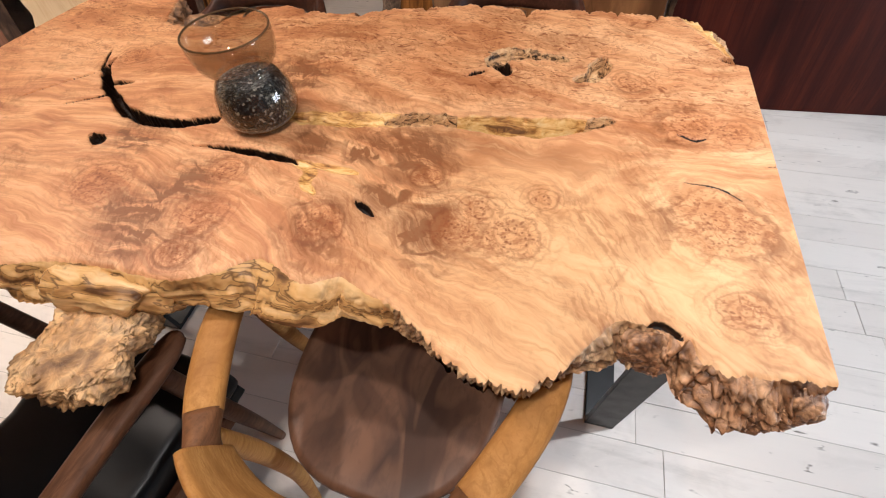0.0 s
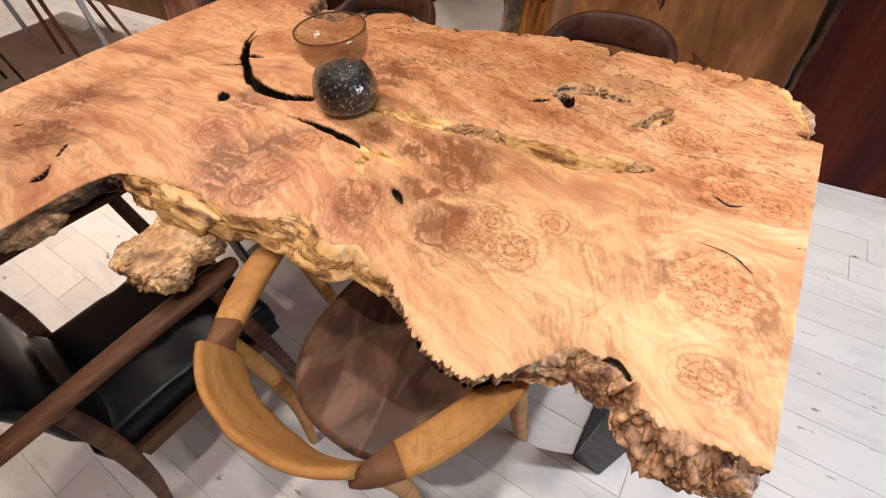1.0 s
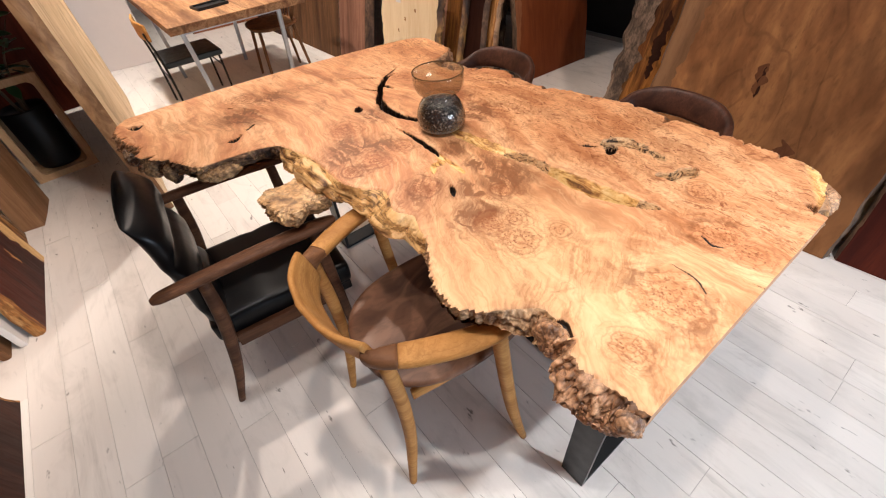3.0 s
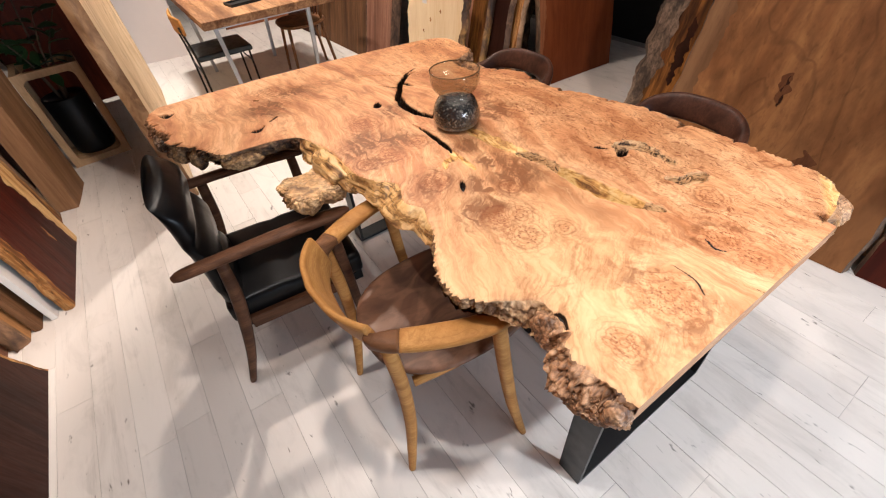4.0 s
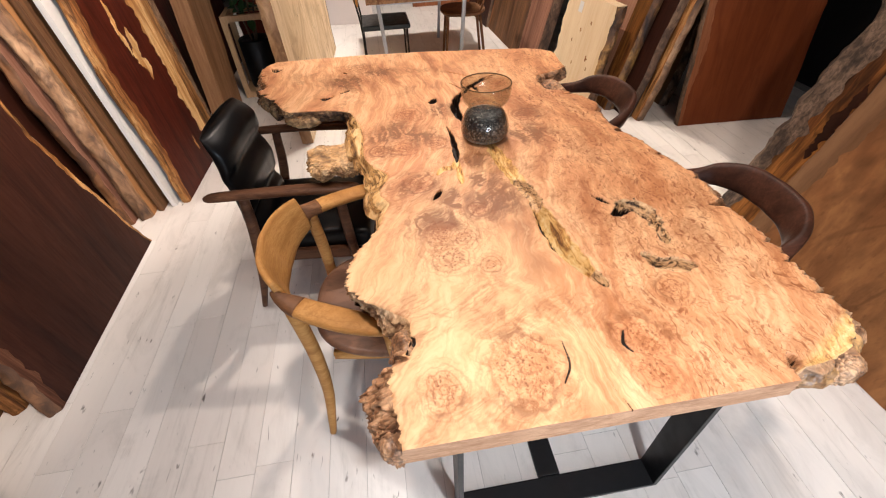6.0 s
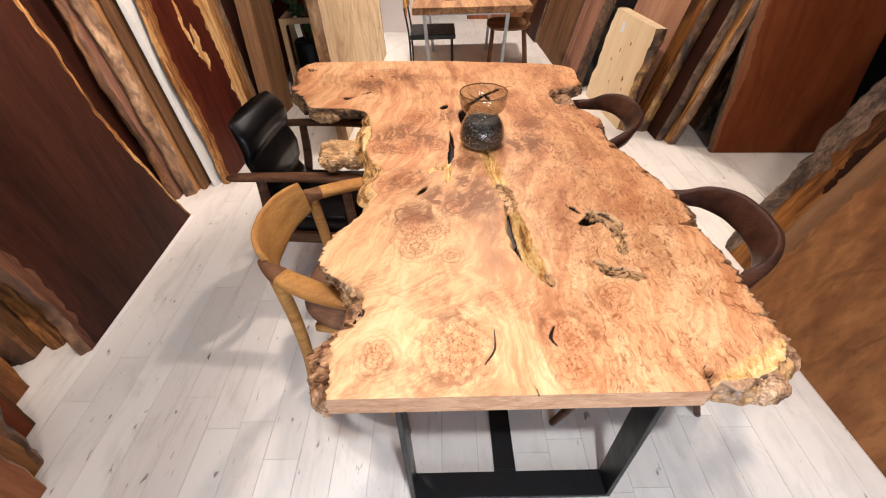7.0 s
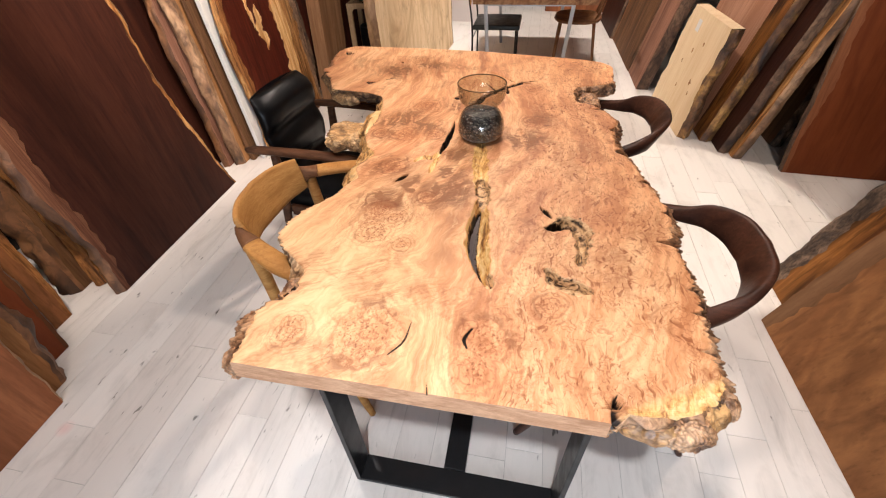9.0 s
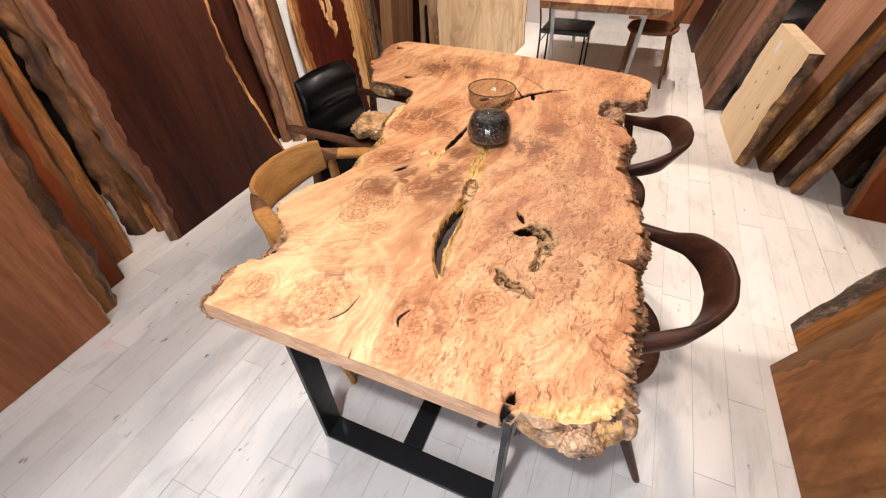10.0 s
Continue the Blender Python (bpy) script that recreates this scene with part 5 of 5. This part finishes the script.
    slab("timber_board", (1.0, 4.30), (1.015, 3.375), 2.2, 13, .09, M["pinkish"], D, D, "pink-brown straight board with bark edge", (.004, .004), seed=33, bulge=.004, group=E)
    slab("timber_board", (.97, 4.75), (1.0, 3.80), 2.2, 13, .05, M["grey_brown"], D, D, "grey-brown straight board in the row", (.004, .004), seed=34, bulge=.003, group=E)
    slab("timber_board", (.96, 5.2), (.98, 4.45), 2.2, 13, .06, M["brown"], D, D, "brown board with rough edge", (.01, .01), seed=35, group=E)
    slab("timber_board", (.90, 5.6), (.94, 4.80), 2.2, 13, .05, M["wenge"], D, D, "dark grey-brown board at the far end", (.01, .01), seed=36, group=E)
    slab("timber_board", (.25, 5.95), (1.15, 5.9), 2.2, 3, .05, M["orange"], D, D, "orange-brown figured panel far behind", (.004, .004), seed=37)


slabs()


def mark(board, x, z, w, h, material, name, seed):
    """A knot or flame of other wood with a ragged outline, a hair proud of a board's face."""
    bm = bmesh.new()
    rows = []
    for i in range(46):
        t = i / 45
        wide = w * math.sin(math.pi * min(max(t, .01), .99)) ** .6 * (1 + .8 * noise.noise(Vector((seed, t * h * 40, 0))) + .5 * noise.noise(Vector((seed, t * h * 130, 5))))
        mid = x + w * (.9 * noise.noise(Vector((seed + 5, t * 3, 0))) + .35 * noise.noise(Vector((seed, t * h * 60, 8))))
        rows.append([bm.verts.new((mid + q * wide, -.0016 * (1 - q * q) + .0006 * q * q, z + (2 * t - 1) * h)) for q in (-1, -.5, 0, .5, 1)])
    for r0, r1 in zip(rows, rows[1:]):
        for k in range(4):
            bm.faces.new((r0[k], r0[k + 1], r1[k + 1], r1[k]))
    part(name, bm, material, next(o for o in board.children if o.name.startswith("face")), "", True)


BOARDS = {o["label"]: o for o in scene.objects if "label" in o.keys() and o.name.startswith("timber_board")}
big = BOARDS["big brown slab with a dark knot"]
mark(big, .428, .60, .030, .062, M["knot_halo"], "knot", 3.3)
mark(big, .426, .615, .013, .034, M["knot"], "knot", 4.1)
mark(big, .437, .550, .007, .026, M["knot"], "knot", 5.0)
mark(big, .62, .30, .05, .10, M["knot_halo"], "dark_streak", 6.2)
golden = BOARDS["golden black-streaked slab with thick grey bark"]
mark(golden, .16, .60, .030, .16, M["knot"], "dark_streak", 7.0)
mark(golden, .20, .98, .014, .16, M["knot"], "dark_streak", 4.6)
mark(golden, .13, 1.32, .016, .20, M["knot"], "dark_streak", 2.6)
flame = BOARDS["dark red slab with golden sapwood flame"]
mark(flame, .25, .86, .020, .13, M["flame_sap"], "sapwood_flame", 8.0)
mark(flame, .315, .72, .042, .13, M["flame_sap"], "sapwood_flame", 9.0)
mark(flame, .36, 1.25, .026, .20, M["flame_sap"], "sapwood_flame", 6.0)
mark(flame, .38, .18, .010, .05, M["sap"], "sapwood_flame", 2.0)
knotty = BOARDS["short pale knotty slab with bark edge"]
for x, z, r in ((.30, .45, .012), (.22, .36, .010), (.42, .52, .010), (.48, .30, .016), (.30, .22, .010), (.52, .24, .010)):
    mark(knotty, x, z, r, r * 1.3, M["tan"], "knot", x * 40)
part("paper_label", box(.195, .25, -.0015, -.0005, .55, .62, 0), M["paper"], next(o for o in knotty.children if o.name.startswith("face")), "small white paper label")

# ---------- far dining corner ----------
far_table = thing("dining_table", pose(.08, 3.95, 0), "walnut dining table on square grey steel legs", "table")
part("tabletop", box(-.42, .50, -.72, .78, .645, .695, .006), M["far_walnut"], far_table)
for y in (-.60, .62):
    for x in (-.335, .335):
        part("leg", sweep([(x, y, .645, .03, .03), (x * .86, y, 0, .03, .03)], 4, 8, 6, (1, 0, 0)), M["metal"], far_table)
    part("top_bar", box(-.345, .345, y - .015, y + .015, .615, .6445, .002), M["metal"], far_table)


tray = thing("serving_tray", pose(.02, 3.55, .6955, 0, 0, 8), "small black tray lying on the walnut table", "tray")
part("tray_base", box(-.11, .11, -.07, .07, 0, .006, .002), M["black_metal"], tray)
for y in (-.066, .066):
    part("tray_rim", box(-.11, .11, y - .004, y + .004, .006, .018, .001), M["black_metal"], tray)
for x in (-.106, .106):
    part("tray_rim", box(x - .004, x + .004, -.062, .062, .006, .018, .001), M["black_metal"], tray)


def rod_chair(m):
    """A black rod frame with a leather seat and a bent oak back; faces local +x."""
    c = thing("dining_chair", m, "black leather dining chair with black rod legs", "chair")
    part("seat", cushion(-.20, .21, -.20, .20, .345, .385, .008, []), M["grey_leather"], c, "grey-black leather seat", True)
    for x in (-.205, .18):
        for y in (-.19, .19):
            top = .60 if x < 0 else .345
            part("leg", sweep([(x, y, 0, .016, .016), (x, y, top * .6, .016, .016), (x - (.03 if x < 0 else 0), y, top, .016, .016)], 8, 8, 2, (1, 0, 0)), M["black_metal"], c)
        part("cross_rod", sweep([(x, -.19, .27, .012, .012), (x, .19, .27, .012, .012)], 4, 8, 2), M["black_metal"], c)
    part("backrest", sweep([(-.215, -.23, .60, .016, .11), (-.245, 0, .60, .016, .12), (-.215, .23, .60, .016, .11)], 14, 10, 4), M["oak"], c, "bent oak back board", True)
    return c


rod_chair(pose(-.20, 3.90, 0))


def spindle_chair(m):
    """A turned wooden chair with a fan of thin spindles; faces local +x."""
    c = thing("spindle_chair", m, "brown wooden chair with a fan of spindles", "chair")
    part("seat", seat_shell(.20, .21), M["chestnut"], c, "", True)
    for x, fx in ((.14, .17), (-.14, -.19)):
        for s in (1, -1):
            part("leg", sweep([(x, s * .13, .40, .028, .028), (fx, s * .18, 0, .022, .022)], 6, 10, 2, (1, 0, 0)), M["chestnut"], c, "", True)
    for k in range(7):
        f = k / 3 - 1
        part("spindle", sweep([(-.17 + .03 * abs(f), f * .13, .42, .014, .014), (-.28, f * .19, .80, .010, .010)], 5, 8, 2, (1, 0, 0)), M["chestnut"], c, "", True)
    part("crest_rail", sweep([(-.27, -.22, .80, .02, .05), (-.30, 0, .81, .02, .055), (-.27, .22, .80, .02, .05)], 12, 10, 3), M["chestnut"], c, "", True)
    return c


spindle_chair(pose(.50, 3.88, 0, 0, 0, 175))

# ---------- plant stand ----------
stand = thing("plant_stand", pose(-1.265, 3.565, 0, 0, 0, 4), "open oak frame stand holding a black pot", "plant stand")


def open_frame(w, h, border, radius, y0, y1):
    """A flat upright frame with a round-cornered opening."""
    bm = bmesh.new()
    corners = [(w / 2 - border - radius, h - border - radius, 0), (-w / 2 + border + radius, h - border - radius, 90), (-w / 2 + border + radius, border + radius, 180), (w / 2 - border - radius, border + radius, 270)]
    inner, outer_pts = [], []
    for cx, cz, start in corners:
        for k in range(7):
            a = radians(start + 15 * k)
            inner.append((cx + radius * math.cos(a), cz + radius * math.sin(a)))
            ox = w / 2 if start in (0, 270) else -w / 2
            oz = h if start in (0, 90) else 0
            flat = (k <= 3) == (start in (0, 180))
            outer_pts.append((ox, inner[-1][1]) if flat else (inner[-1][0], oz))
            if k == 3:
                outer_pts[-1] = (ox, oz)
    loops = [[bm.verts.new((x, y, z)) for x, z in pts] for pts, y in ((outer_pts, y0), (inner, y0), (inner, y1), (outer_pts, y1))]
    n = len(inner)
    for a, b in zip(loops, loops[1:] + loops[:1]):
        for k in range(n):
            bm.faces.new((a[k], a[(k + 1) % n], b[(k + 1) % n], b[k]))
    bmesh.ops.recalc_face_normals(bm, faces=bm.faces)
    return bm


for y in (-.14, .14):
    part("frame", open_frame(.345, .61, .040, .035, y - .015, y + .015), M["stand_oak"], stand)
for x in (-.152, .152):
    for z in (.0, .57):
        part("rail", box(x - .018, x + .018, -.124, .124, z, z + .04, .004), M["stand_oak"], stand)
pot = thing("plant_pot", pose(-1.265, 3.565, .044, 0, 0, 0), "black round pot inside the oak stand", "pot")
part("pot_body", lathe([(.001, 0), (.112, 0), (.120, .02), (.1235, .36), (.117, .37), (.110, .35), (.001, .34)], 32), M["pot"], pot, "", True)
part("tray", box(-.13, .13, -.124, .124, -.004, .0, 0), M["stand_oak"], stand).location.z = .043
plant = thing("potted_plant", pose(-1.265, 3.565, .384), "leafy green plant with thin grey stems", "plant")
rng = random.Random(4)
for k in range(5):
    a = k * 1.35
    end = (math.cos(a) * .22, math.sin(a) * .22 - .05, .45 + .16 * rng.random())
    stem = part("stem", sweep([(.02 * math.cos(a), .02 * math.sin(a), 0, .016, .016), (end[0] * .35, end[1] * .35, end[2] * .55, .012, .012), (*end, .005, .005)], 10, 8, 2, (1, 0, 0)), M["stem"], plant)
    for j in range(9):
        f = .35 + .65 * rng.random()
        at = Vector((end[0] * f ** 2, end[1] * f ** 2, end[2] * f)) + Vector((rng.uniform(-.07, .07), rng.uniform(-.07, .07), rng.uniform(-.04, .05)))
        bm = bmesh.new()
        rows = []
        for i in range(6):
            s = i / 5
            w = .030 * math.sin(math.pi * (s * .92 + .04)) ** .8
            rows.append([bm.verts.new((s * .10, q * w, -.03 * s * s + .008 * abs(q))) for q in (-1, 0, 1)])
        for r0, r1 in zip(rows, rows[1:]):
            for q in (0, 1):
                bm.faces.new((r0[q], r0[q + 1], r1[q + 1], r1[q]))
        turn = Euler((rng.uniform(-.5, .5), rng.uniform(-.6, .5), rng.uniform(0, 6.28))).to_matrix()
        bmesh.ops.rotate(bm, verts=bm.verts, cent=(0, 0, 0), matrix=turn)
        bmesh.ops.translate(bm, verts=bm.verts, vec=at)
        part("leaf", bm, M["leaf"], stem, "", True)

# ---------- floor boards, one by one ----------
PITCH = .1175


def planks():
    pick = random.Random(7)
    shared, rest = {}, []
    for i in range(int((RIGHT_X - LEFT_X) / PITCH)):
        x = 1.0165 + (i - 29) * PITCH
        if x < LEFT_X + .06 or x > RIGHT_X - .13:
            continue
        start, end = BACK_Y, BACK_Y + pick.uniform(.1, .9)
        while start < FAR_Y - .02:
            end = min(end, FAR_Y)
            length = round(end - start, 2)
            lift = pick.uniform(-.0006, .0006) - .0008
            if length > .03:
                if -1.75 < x < 1.7 and end > -.9 and start < 3.3:
                    if length not in shared:
                        b = box(-PITCH / 2 + .0006, PITCH / 2 - .0006, .0006, length - .0006, -.012, 0, .0006, 1)
                        mesh = bpy.data.meshes.new("plank")
                        b.to_mesh(mesh)
                        b.free()
                        mesh.materials.append(M["board"])
                        shared[length] = mesh
                    ob = new("plank", shared[length])
                    ob.location = (x + PITCH / 2, start, lift)
                    ob.parent = floor
                else:
                    rest.append((x + .0006, x + PITCH - .0006, start + .0006, end - .0006, lift))
            start = end
            end = end + pick.choice((.91, .91, .91, .72, .60, 1.10))
    verts, faces = [], []
    for x0, x1, y0, y1, z in rest:
        k = len(verts)
        verts += [(x, y, h) for h in (z - .012, z) for x, y in ((x0, y0), (x1, y0), (x1, y1), (x0, y1))]
        faces += [(k + 4, k + 5, k + 6, k + 7), (k, k + 1, k + 5, k + 4), (k + 1, k + 2, k + 6, k + 5), (k + 2, k + 3, k + 7, k + 6), (k + 3, k, k + 4, k + 7)]
    mesh = bpy.data.meshes.new("outer_planks")
    mesh.from_pydata(verts, [], faces)
    mesh.materials.append(M["board"])
    ob = new("outer_planks", mesh)
    ob.parent = floor
    tagged(ob, kind="stuff")


planks()
